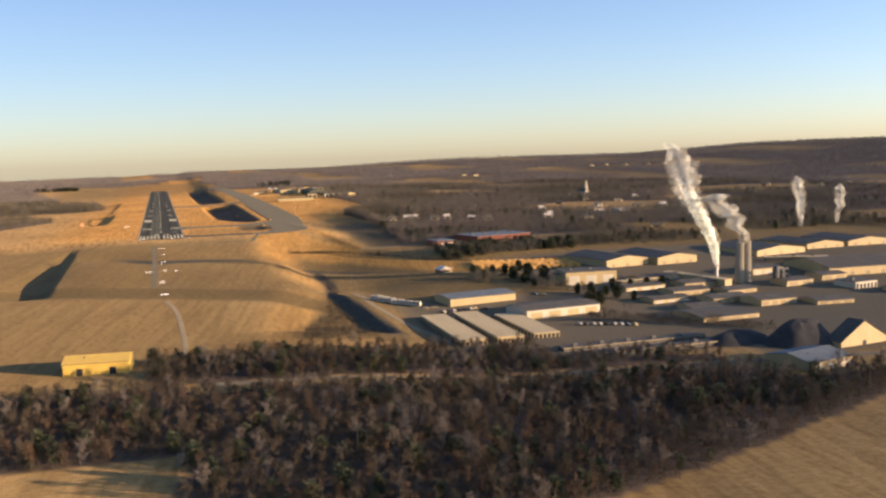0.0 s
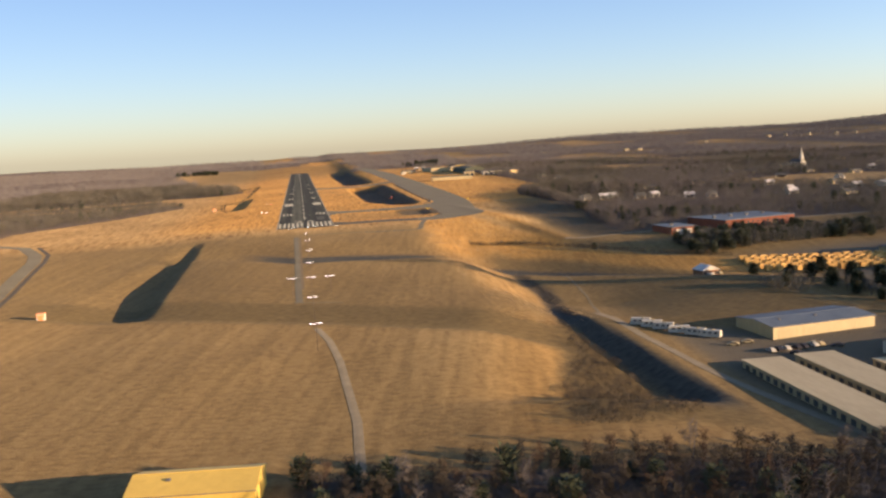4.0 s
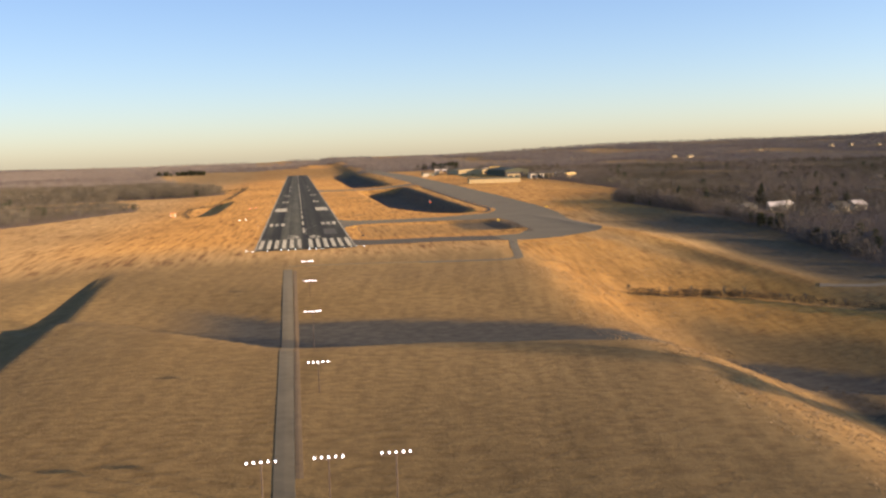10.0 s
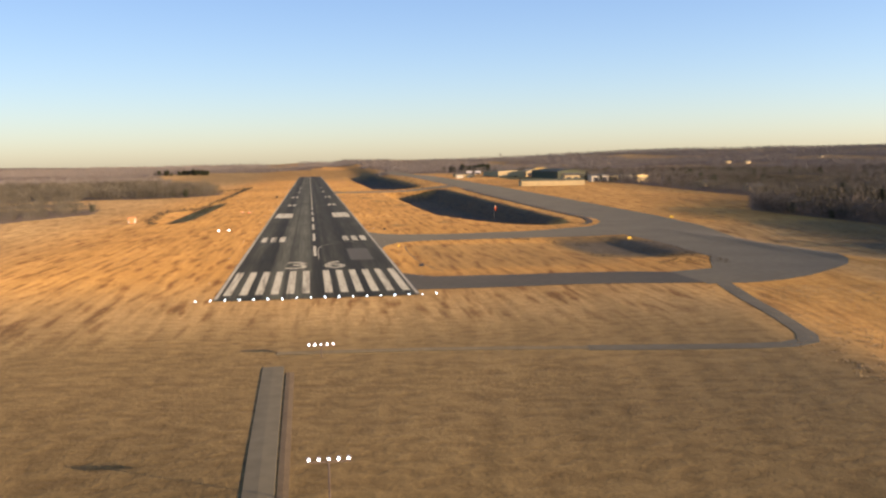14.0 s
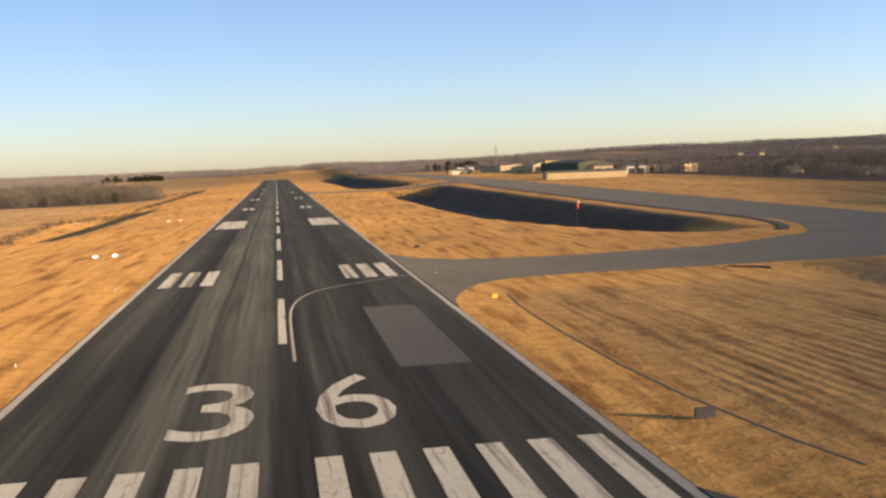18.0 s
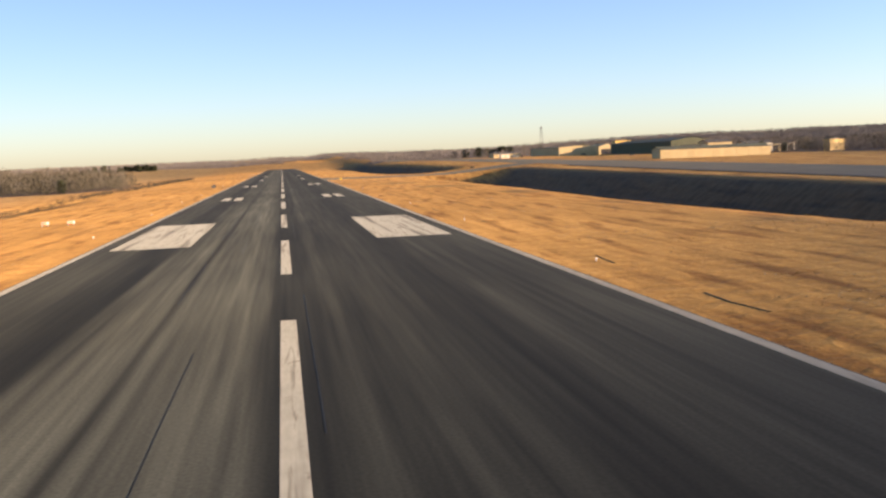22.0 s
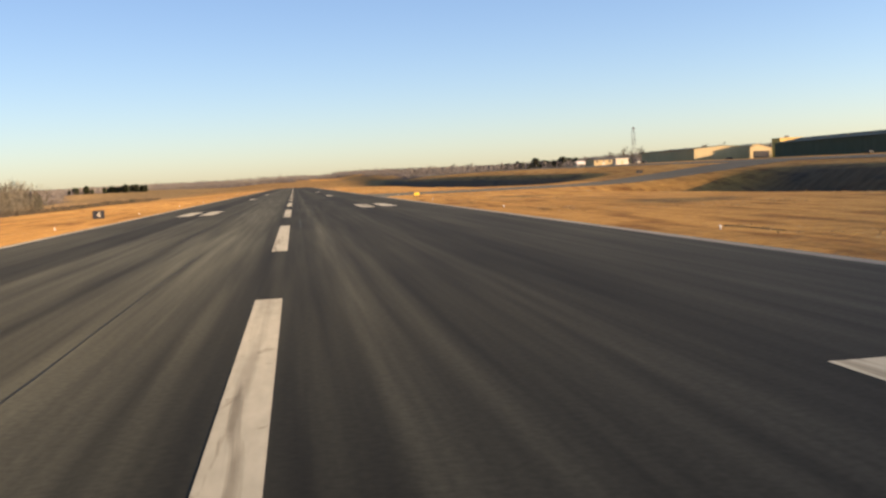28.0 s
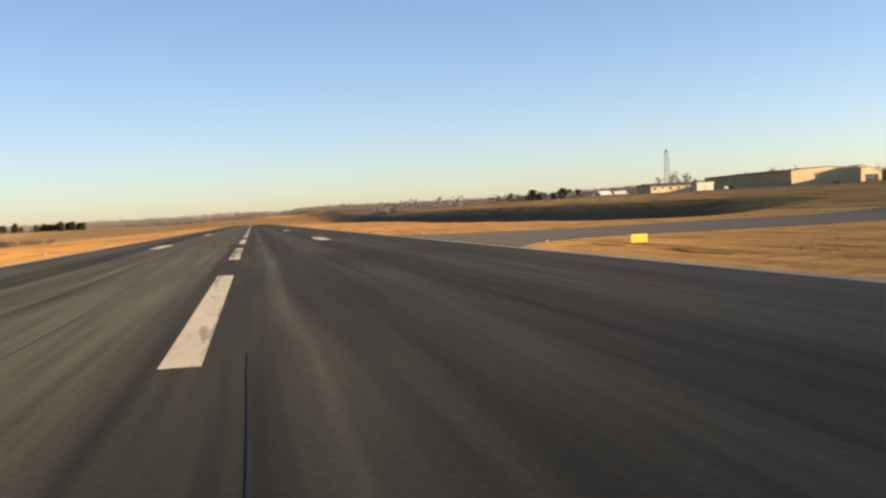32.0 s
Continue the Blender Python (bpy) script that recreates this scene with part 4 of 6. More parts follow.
# storage yard
for x, y, deep in ((145, -546, 82), (164.3, -546, 83), (185.3, -542, 66)):
    unit = building("storage_building", "long low storage building with tan metal roof and end doors", "storage", x, y, 13.5, deep, 2.3, -1.5, "flat", 0, CREAM, TANROOF, doors=6, door_size=(1.5, 2.1), group="storage buildings", eave=0.3)
    for k in range(int(deep // 5)):
        for s in (-1, 1):
            box("side_door", (0.08, 2.6, 1.8), (s * 6.78, 3 + k * 5, 0.2), GREY if s < 0 else CREAM, unit)
for x, y, w, label in ((216, -579, 76, "long low storage row with dull doors and a pale roof edge"), (224, -596, 66, "long low storage row with dull doors below the yard")):
    row = building("storage_row", label, "storage", x, y, w, 6, 1.7, 1.5, "flat", 0, GREY, GREY, doors=w // 4, door_size=(2.2, 1.4), door_material=DARK_STEEL, eave=0.2)
    box("roof_trim", (w + 0.5, 0.08, 0.3), (0, -0.26, 1.75), CREAM, row, "pale roof edge")
building("workshop", "pale workshop with blue-grey metal roof", "workshop", 189, -431, 45, 24, 3.3, 8, "gable_x", 1.1, CREAM, BLUE, doors=4, door_material=CREAM, eave=0.5)
building("warehouse", "white metal warehouse with grey roof and broad doors", "warehouse", 219.5, -485, 48, 26, 3.8, 7, "gable_x", 1.1, WHITE, GREY, doors=4, door_material=CREAM, eave=0.4)
building("factory_hall", "cream factory hall with side annex beside trees", "factory", 279, -394, 36, 24, 8.0, -6, "flat", 0, CREAM, GREY, doors=3, door_material=WHITE)
building("factory_annex", "low cream factory annex", "factory", 260.5, -384, 6, 12, 6.0, -6, "flat", 0, CREAM, GREY)
for x, y, w, d, h, turn, roof, rise, label in (
        (339, -330, 38, 60, 2.8, 8, "gable_y", 2.8, "gabled factory hall with sunlit cream end wall"),
        (380, -332.5, 36, 58, 3.0, 6, "gable_y", 2.6, "gabled factory hall with sunlit end wall"),
        (478, -325, 50, 60, 2.2, 8, "gable_y", 3.0, "broad gabled factory hall with sunlit end wall"),
        (533, -308, 38, 60, 2.2, 4, "gable_y", 2.4, "gabled mill hall with pale end wall"),
        (580, -304.5, 44, 60, 2.4, 2, "gable_y", 2.8, "gabled mill hall with sunlit end wall"),
        (480, -430, 74, 56, 3.4, -3, "gable_x", 4.6, "long white mill shed with grey roof")):
    building("factory_hall", label, "factory", x, y, w, d, h, turn, roof, rise, CREAM, GREY, doors=3 if roof == "gable_y" else 6, door_size=(3, 2.6), door_material=TANDOOR)
for x, y, w, d, h, turn in ((302, -428, 30, 12, 3.0, 6), (340, -432, 24, 14, 3.6, 4), (352, -462, 22, 12, 3.0, 6), (296, -472, 26, 11, 2.6, 5), (300, -505, 20, 12, 3.0, 2), (402, -452, 22, 12, 4.4, 6), (412, -402, 26, 16, 5.0, 5), (330, -398, 34, 10, 3.4, 7), (438, -440, 20, 14, 4.2, 2), (455, -505, 36, 14, 4.0, 4), (376, -520, 24, 12, 3.2, -4)):
    building("mill_shed", "low tan mill shed with dark roof in the works yard", "shed", x, y, w, d + 4, h * 0.7, turn, "gable_x", 1.0, CREAM, GREY, doors=max(2, w // 8), door_material=WHITE if w > 24 else TANDOOR, group="mill sheds", eave=0.6)
building("loading_dock", "white dock building with dark truck doors", "dock", 434, -476, 19, 18, 3.8, 8, "flat", 0, WHITE, GREY, doors=6)
for x, y, w, d, h, roof in ((320, -454.5, 27, 14, 3.2, "gable_x"), (328.6, -486, 26, 14, 3.4, "gable_x"), (346.7, -507, 25, 16, 4.6, "gable_x"), (295, -538, 36, 26, 3.0, "gable_x")):
    building("mill_shed", "low pale mill shed with grey roof", "shed", x, y, w, d + 4, h * 0.72, 4, roof, 1.2, CREAM, GREY, doors=4, door_material=TANDOOR)
building("conveyor_shed", "long narrow shed with pale flat roof between mill halls", "shed", 357, -438, 6, 60, 2.6, 11.7, "flat", 0, CREAM, TANROOF, eave=0.5)
building("lumber_shed", "long open lumber shed with pale flat roof", "shed", 465, -363, 46, 8, 3.0, -25, "flat", 0, GREY, TANROOF, eave=0.8)
building("lumber_shed", "low lumber shed with pale flat roof edge", "shed", 315, -402, 40, 5, 2.0, 6, "flat", 0, GREY, TANROOF, eave=0.5)
building("storage_barn", "pale barn with steep sunlit gable and small dark hatch", "barn", 311, -622, 30, 9, 2.6, 10, "gable_y", 8.6, CREAM, GREY, doors=1, door_size=(2.4, 2.2))


def mound(label, x, y, wide, deep, tall, seed):
    """A heap of loose material, steep and uneven, with slumped feet."""
    bm = bmesh.new()
    rings, sides, rows = 12, 36, []
    z0 = ground_at(x, y)
    for k in range(rings + 1):
        f = k / rings
        row = []
        for j in range(sides):
            t = 2 * math.pi * j / sides
            n = noise.noise(Vector((math.cos(t) * 1.6, math.sin(t) * 1.6, seed + f)))
            r = (1 - f) * (1 + 0.28 * n)
            z = tall * math.sin(f * math.pi / 2) ** 1.1 * (1 + 0.10 * noise.noise(Vector((math.cos(t) * 3, f * 4, seed)))) - 0.4 * (1 - f)
            row.append(bm.verts.new((x + wide * r * math.cos(t) + 0.25 * wide * n * f, y + deep * r * math.sin(t), z0 + z)))
        rows.append(row)
    for lo, hi in zip(rows, rows[1:]):
        for j in range(sides):
            bm.faces.new((lo[j], lo[(j + 1) % sides], hi[(j + 1) % sides], hi[j])).smooth = True
    bmesh.ops.remove_doubles(bm, verts=bm.verts[:], dist=0.05)
    return tagged(part("gravel_heap", bm, HEAP), label, "heap", "heaps in the works yard", kind="stuff")


mound("steep dark heap of bark beside the pale barn", 288, -606, 21, 15, 11.5, 3.1)
mound("low dark heap of bark in the works yard", 262, -592, 19, 10, 6.0, 8.4)
building("blue_roof_shed", "pale shed with blue-grey roof below the trees", "shed", 265, -658, 26, 24, 4.0, 14, "gable_x", 2.2, CREAM, BLUE, doors=3, door_material=WHITE)
building("yellow_barn", "bright yellow metal barn in the dark trees", "barn", -29.5, -563, 27, 16, 4.6, -6, "gable_x", 2.0, YELLOW, YELLOW, doors=2, door_size=(2.6, 3.0))
cottage = building("cottage", "small tan brick house with a pale gable and white garage", "house", 208, -286, 10, 9, 3.4, 10, "gable_y", 2.3, TAN_BRICK, PALE_ROOF, doors=1, windows=3, door_material=WHITE, door_size=(4.2, 2.5))
bm = bmesh.new()
sill = cottage.children[0].bound_box[6][2] - 2.3
front, rear = ([bm.verts.new((x, y, sill + z)) for x, z in ((-5.0, 0), (5.0, 0), (0, 2.2))] for y in (-0.14, -0.02))
bm.faces.new(front)
bm.faces.new(rear[::-1])
for j in range(3):
    bm.faces.new((front[j], rear[j], rear[(j + 1) % 3], front[(j + 1) % 3]))
bmesh.ops.recalc_face_normals(bm, faces=bm.faces[:])
part("gable_panel", bm, WHITE, cottage, "white boarded gable")
building("school_wing", "small red brick wing with flat blue-grey roof", "school", 249, -152, 19, 26, 3.8, 8, "flat", 0, BRICK, BLUE, doors=1, windows=4, door_material=WHITE)
building("school_wing", "long red brick wing with flat blue-grey roof", "school", 308.5, -141, 59, 42, 4.0, 14, "flat", 0, BRICK, BLUE, doors=2, windows=14, door_material=WHITE, door_size=(2.0, 2.4))
hill_dice = random.Random(77)
for x, y in HILL_HOUSES:
    building("hill_house", "small cream house among far woods", "house", x, y, hill_dice.uniform(8, 13), 7, 3.8, hill_dice.uniform(-10, 40), "gable_x", 2.2, CREAM, GREY, windows=4, group="far hillside houses")
building("long_hangar", "long low cream hangar row with sunlit doors", "hangar", 225, 675.5, 60, 14, 4.6, -3, "gable_x", 1.2, CREAM, GREEN, doors=9, door_material=CREAM)
building("green_hangar", "dark green metal hangar beside the apron", "hangar", 294, 862, 32, 131, 8.0, 0, "gable_y", 2.5, GREEN, GREEN, doors=1, door_size=(18, 6))
building("apron_hangar", "large hangar with sunlit cream front", "hangar", 260, 1022, 40, 70, 7.0, 6, "gable_y", 1.2, CREAM, GREEN, doors=1, door_material=CREAM, door_size=(26, 5.5))
# the open doorway is a near-black panel for its shaded inside
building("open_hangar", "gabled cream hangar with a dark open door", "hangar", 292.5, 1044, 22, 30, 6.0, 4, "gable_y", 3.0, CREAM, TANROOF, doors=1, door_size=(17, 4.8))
building("white_trailer_office", "small bright white office box by the apron", "office", 186.5, 996, 8, 4, 3.2, 8, "flat", 0, WHITE, WHITE, doors=1, windows=0, door_material=CREAM, door_size=(1.2, 2.1))
building("terminal", "low cream terminal building with grey roof", "terminal", 204, 1064, 26, 14, 3.6, 6, "gable_x", 1.2, CREAM, GREY, doors=2, windows=6, door_material=WHITE, door_size=(2, 2.4))
building("yellow_hangar", "tall yellow metal hangar above the dry grass", "hangar", 337.5, 746, 14, 5, 6.2, 20, "flat", 0, YELLOW, YELLOW, doors=1, door_size=(6, 5), door_material=YELLOW)


# ---- trees ----
def bare_tree(rng, h, limbs, subs, twigs, thick=1.0):
    """A leafless tree: tapered trunk, rising limbs, branches and a haze of thin twigs. Returns points and triangles."""
    V, F = [], []

    def spike(a, b, r, sides):
        d = (b - a).normalized()
        u = d.orthogonal().normalized()
        w = d.cross(u)
        k = len(V)
        for j in range(sides):
            t = 2 * math.pi * j / sides
            V.append(a + (u * math.cos(t) + w * math.sin(t)) * r)
        V.append(b)
        if sides == 2:
            F.append((k, k + 1, k + 2))
        else:
            F.extend((k + j, k + (j + 1) % sides, k + sides) for j in range(sides))

    def way(up):
        t = rng.uniform(0, 2 * math.pi)
        return Vector((math.cos(t), math.sin(t), up)).normalized()

    spike(Vector((0, 0, -0.4)), Vector((rng.uniform(-.4, .4), rng.uniform(-.4, .4), h * 0.92)), h * 0.022 * thick, 5)
    for _ in range(limbs):
        z = h * rng.uniform(0.22, 0.78)
        a = Vector((0, 0, z))
        b = a + way(rng.uniform(0.5, 1.5)) * h * rng.uniform(0.2, 0.42) * (1.15 - z / h * 0.6)
        spike(a, b, h * 0.009 * thick, 3)
        for _ in range(subs):
            p = a.lerp(b, rng.uniform(0.3, 1))
            q = p + way(rng.uniform(-0.1, 1.4)) * h * rng.uniform(0.08, 0.18)
            spike(p, q, h * 0.005 * thick, 2)
            for _ in range(twigs):
                m = p.lerp(q, rng.uniform(0.2, 1))
                spike(m, m + way(rng.uniform(-0.6, 1.2)) * h * rng.uniform(0.05, 0.13), h * 0.0042 * thick, 2)
    return V, F


def leafy_tree(rng, h, sprays, slim=0.24, rounded=False, fine=1.0):
    """A cedar or pine: trunk and drooping sprays, dense below and pointed above."""
    V, F = bare_tree(rng, h, 0, 0, 0)
    for _ in range(sprays):
        z = h * rng.uniform(0.06, 0.97)
        swell = math.sqrt(max(0.03, 1 - ((z / h - 0.45) / 0.56) ** 2)) * 0.75 if rounded else 1.05 - z / h
        reach = h * slim * swell * rng.uniform(0.6, 1.15) + 0.15
        t = rng.uniform(0, 2 * math.pi)
        d = Vector((math.cos(t), math.sin(t), rng.uniform(-0.2, 0.5)))
        side = Vector((-d.y, d.x, rng.uniform(-0.5, 0.5))) * h * rng.uniform(0.03, 0.07) * fine
        a = Vector((0, 0, z)) + d * reach * (0.25 if fine == 1.0 else rng.uniform(0.2, 0.75))
        k = len(V)
        V += [a - side, a + side, a + d * reach * (0.9 if fine == 1.0 else 0.35) + Vector((0, 0, rng.uniform(-.3, .5) * min(h, 1.0 / fine) * (1 if fine == 1.0 else 0.2)))]
        F.append((k, k + 1, k + 2))
    return V, F


def forest(name, spots, kinds, material, label, category, rng):
    """Many trees joined into one object."""
    made = [(np.array([tuple(v) for v in V]), np.array(F)) for V, F in kinds]
    allv, allf, off = [], [], 0
    for x, y, z, s in spots:
        V, F = made[int(rng.integers(len(made)))]
        a = rng.uniform(0, 2 * math.pi)
        c, n = math.cos(a) * s, math.sin(a) * s
        W = np.stack([V[:, 0] * c - V[:, 1] * n + x, V[:, 0] * n + V[:, 1] * c + y, V[:, 2] * s * rng.uniform(0.85, 1.15) + z], 1)
        allv.append(W)
        allf.append(F + off)
        off += len(V)
    verts, faces = np.concatenate(allv), np.concatenate(allf)
    me = bpy.data.meshes.new(name)
    me.vertices.add(len(verts))
    me.vertices.foreach_set("co", verts.astype(np.float32).ravel())
    me.loops.add(faces.size)
    me.loops.foreach_set("vertex_index", faces.astype(np.int32).ravel())
    me.polygons.add(len(faces))
    me.polygons.foreach_set("loop_start", np.arange(0, faces.size, 3, dtype=np.int32))
    me.update(calc_edges=True)
    me.materials.append(material)
    return tagged(new(name, me), label, category, kind="stuff")


def scatter(rng, x0, x1, y0, y1, step, keep):
    gx, gy = np.meshgrid(np.arange(x0, x1, step), np.arange(y0, y1, step))
    gx = gx + rng.uniform(-0.5, 0.5, gx.shape) * step
    gy = gy + rng.uniform(-0.5, 0.5, gy.shape) * step
    ok = keep(gx, gy)
    px, py = gx[ok], gy[ok]
    return px, py, height(px, py)


tree_dice = random.Random(11)
dice = np.random.default_rng(5)
near_kinds = [bare_tree(tree_dice, 1.0, 13, 6, 6, 1.25) for _ in range(7)]


def twig_dome(rng, shards, width, flat):
    """A leafless crown seen from afar: a dome of thin upswept twigs, with gaps."""
    V, F = [], []
    for _ in range(shards):
        t, u = rng.uniform(0, 2 * math.pi), rng.uniform(0, 1) ** 0.6
        z = rng.uniform(0.05, 1.0)
        r = 0.5 * flat * u * math.sqrt(max(0.05, 1 - (z - 0.35) ** 2 / 0.5))
        a = Vector((r * math.cos(t), r * math.sin(t), z * 0.85))
        d = Vector((math.cos(t) * rng.uniform(0, 0.9), math.sin(t) * rng.uniform(0, 0.9), rng.uniform(0.1, 1.0))).normalized() * rng.uniform(0.12, 0.3)
        s = Vector((rng.uniform(-1, 1), rng.uniform(-1, 1), rng.uniform(-0.3, 0.3))).normalized() * width * rng.uniform(0.5, 1.2)
        k = len(V)
        V += [a - s, a + s, a + d]
        F.append((k, k + 1, k + 2))
    return V, F


mid_kinds = [twig_dome(tree_dice, 120, 0.017, 1.0) for _ in range(6)]
brush_kinds = [twig_dome(tree_dice, 100, 0.030, 1.3) for _ in range(6)]
far_kinds = [twig_dome(tree_dice, 26, 0.085, 1.7) for _ in range(5)]
cedar_kinds = [leafy_tree(tree_dice, 1.0, 460, 0.42, True, 1.1) for _ in range(4)]


def in_woods(lo, hi):
    def keep(x, y):
        r = np.hypot(x - 100, y - 100)
        return (woods(x, y) > 0.5) & (r >= lo) & (r < hi)
    return keep


def grown(px, py, pz, lo, hi, share=None):
    s = dice.uniform(lo, hi, len(px))
    spots = np.stack([px, py, pz, s], 1)
    return spots if share is None else spots[share]


px, py, pz = scatter(dice, -125, 335, -800, -545, 4.7, lambda x, y: woods(x, y) > 0.5)
pick = dice.uniform(0, 1, len(px))
forest("tall_pale_trees", grown(px, py, pz, 7, 11, pick < 0.09), near_kinds, PALE_TWIGS, "tall pale leafless trees standing out of the thicket", "woods", dice)
forest("leafless_thicket", grown(px, py, pz, 4.5, 9, (pick >= 0.09) & (pick < 0.60)), near_kinds, BRUSH, "leafless grey-brown thicket below the approach", "woods", dice)
forest("rusty_oaks", grown(px, py, pz, 4, 8, (pick >= 0.60) & (pick < 0.88) & (lumps(px, py, 22, 61) > -0.35)), near_kinds, RUST_LEAF, "oaks with withered rust-brown leaves in the thicket", "woods", dice)
ux, uy, uz = scatter(dice, -125, 335, -800, -545, 3.6, lambda x, y: (woods(x, y) > 0.5) & (lumps(x, y, 15, 17) > -0.5))
forest("thicket_undergrowth", grown(ux, uy, uz, 1.5, 4.2), brush_kinds, BRUSH, "tangled brown undergrowth in the thicket", "brush", dice)
forest("cedar_scrub", grown(px, py, pz, 3.5, 7.5, (pick >= 0.86) & (lumps(px, py, 20, 62) > -0.1) | (pick > 0.97)), cedar_kinds, NEEDLES, "dark cedars among the leafless trees", "woods", dice)
px, py, pz = scatter(dice, -470, 1150, -120, 1400, 9.0, in_woods(0, 1250))
pick = dice.uniform(0, 1, len(px))
stand = np.stack([px, py, pz, (7.4 + 1.6 * lumps(px, py, 25, 14)) * dice.uniform(0.75, 1.25, len(px)) * np.where((px < -100) & (py > 650) & (py < 1150), 1.55, np.where((px > 200) & (px < 330) & (py < 340), np.where(py > 105, 1.4, 0.95), 1.0))], 1)
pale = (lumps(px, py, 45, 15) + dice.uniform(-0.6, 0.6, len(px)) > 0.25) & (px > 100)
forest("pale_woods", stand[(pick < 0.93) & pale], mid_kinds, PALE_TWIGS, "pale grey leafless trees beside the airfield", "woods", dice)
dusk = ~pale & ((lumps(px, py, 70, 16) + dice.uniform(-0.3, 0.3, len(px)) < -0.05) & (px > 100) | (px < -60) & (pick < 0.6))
forest("shaded_woods", stand[(pick < 0.93) & dusk], mid_kinds, DUSK_TWIGS, "dark brown leafless trees in broad patches", "woods", dice)
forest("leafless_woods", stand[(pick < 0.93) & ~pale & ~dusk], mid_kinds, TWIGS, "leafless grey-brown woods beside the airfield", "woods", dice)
forest("woodland_cedars", grown(px, py, pz, 4.5, 8, (pick >= 0.93) & (lumps(px, py, 55, 71) > 0.42) | (pick > 0.993)), cedar_kinds, NEEDLES, "dark cedars scattered in leafless woods", "woods", dice)
px, py, pz = scatter(dice, 56, 112, -530, -345, 2.6, lambda x, y: (lumps(x, y, 9, 4) + 0.5 * lumps(x, y, 4, 5) > -0.25) & (x > basin_edge(y) + 5 * lumps(x, y, 10, 6)) & (x < np.interp(y, [-500, -450, -414, -386, -350], [104, 104, 103, 102, 102])))
forest("basin_brush", grown(px, py, pz, 1.0, 3.2), brush_kinds, BRUSH, "brown brush in the grassy basin", "brush", dice)
px, py, pz = scatter(dice, 98, 126, -372, -205, 2.0, lambda x, y: np.abs(x - gully_line(y)) < 1.2 + 1.6 * lumps(x, y, 14, 6))
forest("gully_brush", grown(px, py, pz, 0.5, 1.3), brush_kinds, BRUSH, "dark brush along the gully below the bank", "brush", dice)
px, py, pz = scatter(dice, -125, -78, 850, 965, 2.0, lambda x, y: np.abs(x - np.interp(y, [850, 900, 960], [-110, -100, -79])) < 2.5)
forest("field_hedge", grown(px, py, pz, 0.8, 2.0), brush_kinds, BRUSH, "low brown hedge across the dry field", "hedge", dice)
px, py, pz = scatter(dice, 84, 117, 42, 137, 2.2, lambda x, y: lumps(x, y, 12, 52) + 0.5 * lumps(x, y, 4, 53) > -0.05)
forest("island_brush", grown(px, py, pz, 0.35, 1.1), brush_kinds, BRUSH, "tangled brown brush on the grass island", "brush", dice)
px, py, pz = scatter(dice, -175, -66, 290, 1010, 2.6, lambda x, y: np.abs(x - np.interp(y, [290, 330, 426, 520, 575], [-80, -88, -94, -80, -73])) < 2.2 + 1.5 * lumps(x, y, 12, 54))
forest("ditch_brush", grown(px, py, pz, 0.8, 2.0), brush_kinds, BRUSH, "low brown brush along the narrow ditch", "brush", dice)
px, py, pz = scatter(dice, 228, 300, -575, -495, 3.6, lambda x, y: np.abs(y + 505 + 0.95 * (x - 232)) < 7)
forest("yard_hedge", grown(px, py, pz, 3, 6), brush_kinds, BRUSH, "scrubby brown hedge between the yards", "hedge", dice)
px, py, pz = scatter(dice, 205, 330, -128, -20, 6.5, lambda x, y: (lumps(x, y, 16, 3) > -0.1) & (np.abs(x - 275) + np.abs(y + 112) > 45) & (x > 225 + 0.3 * (y + 20) * -1))
pick = dice.uniform(0, 1, len(px))
forest("slope_thicket", grown(px, py, pz, 3.5, 7, pick < 0.75), mid_kinds, TWIGS, "leafless thicket on the eastern slope by the school", "woods", dice)
forest("slope_cedars", grown(px, py, pz, 3, 6, pick >= 0.75), cedar_kinds, NEEDLES, "dark evergreen bushes on the eastern slope", "woods", dice)
px, py, pz = scatter(dice, 112, 240, -250, -104, 1.3, lambda x, y: np.abs(y - hedge_line(x) - 1) < 1.6 + 1.2 * lumps(x, y, 13, 21))
forest("fold_hedge", grown(px, py, pz, 1.3, 3.0), brush_kinds, BRUSH, "ragged brown hedge along the fold of the slope", "hedge", dice)
px, py, pz = scatter(dice, 228, 350, -238, -170, 4.2, lambda x, y: (lumps(x, y, 18, 24) > -0.75) & (y > -226 + 0.12 * (x - 230)) & (y < -176 + 14 * lumps(x, y, 20, 8)))
pick = dice.uniform(0, 1, len(px))
forest("school_copse", grown(px, py, pz, 5, 9, pick < 0.68), mid_kinds, TWIGS, "leafless copse between the school and the timber yard", "woods", dice)
forest("copse_cedars", grown(px, py, pz, 4.5, 9, pick >= 0.68), cedar_kinds, NEEDLES, "dark evergreens between the school and the timber yard", "woods", dice)
px, py, pz = scatter(dice, 345, 515, -215, -155, 4.4, lambda x, y: np.abs(y - np.interp(x, [335, 366, 419, 498], [-201, -192, -174, -176])) < 6 + 5 * lumps(x, y, 15, 27))
pick = dice.uniform(0, 1, len(px))
forest("works_belt", grown(px, py, pz, 5, 9, pick < 0.7), mid_kinds, DUSK_TWIGS, "dark leafless trees in a belt behind the works", "woods", dice)
forest("belt_cedars", grown(px, py, pz, 4, 8, pick >= 0.7), cedar_kinds, NEEDLES, "dark evergreens in the belt behind the works", "woods", dice)
px, py, pz = scatter(dice, 214, 246, -112, 300, 4.0, lambda x, y: (np.abs(x - 4 - np.interp(y, [-112, -80, 40, 130, 280, 300], [226, 221, 229, 234, 234, 246])) < 3 + 5 * lumps(x, y, 17, 5)) & ~yards(x, y))
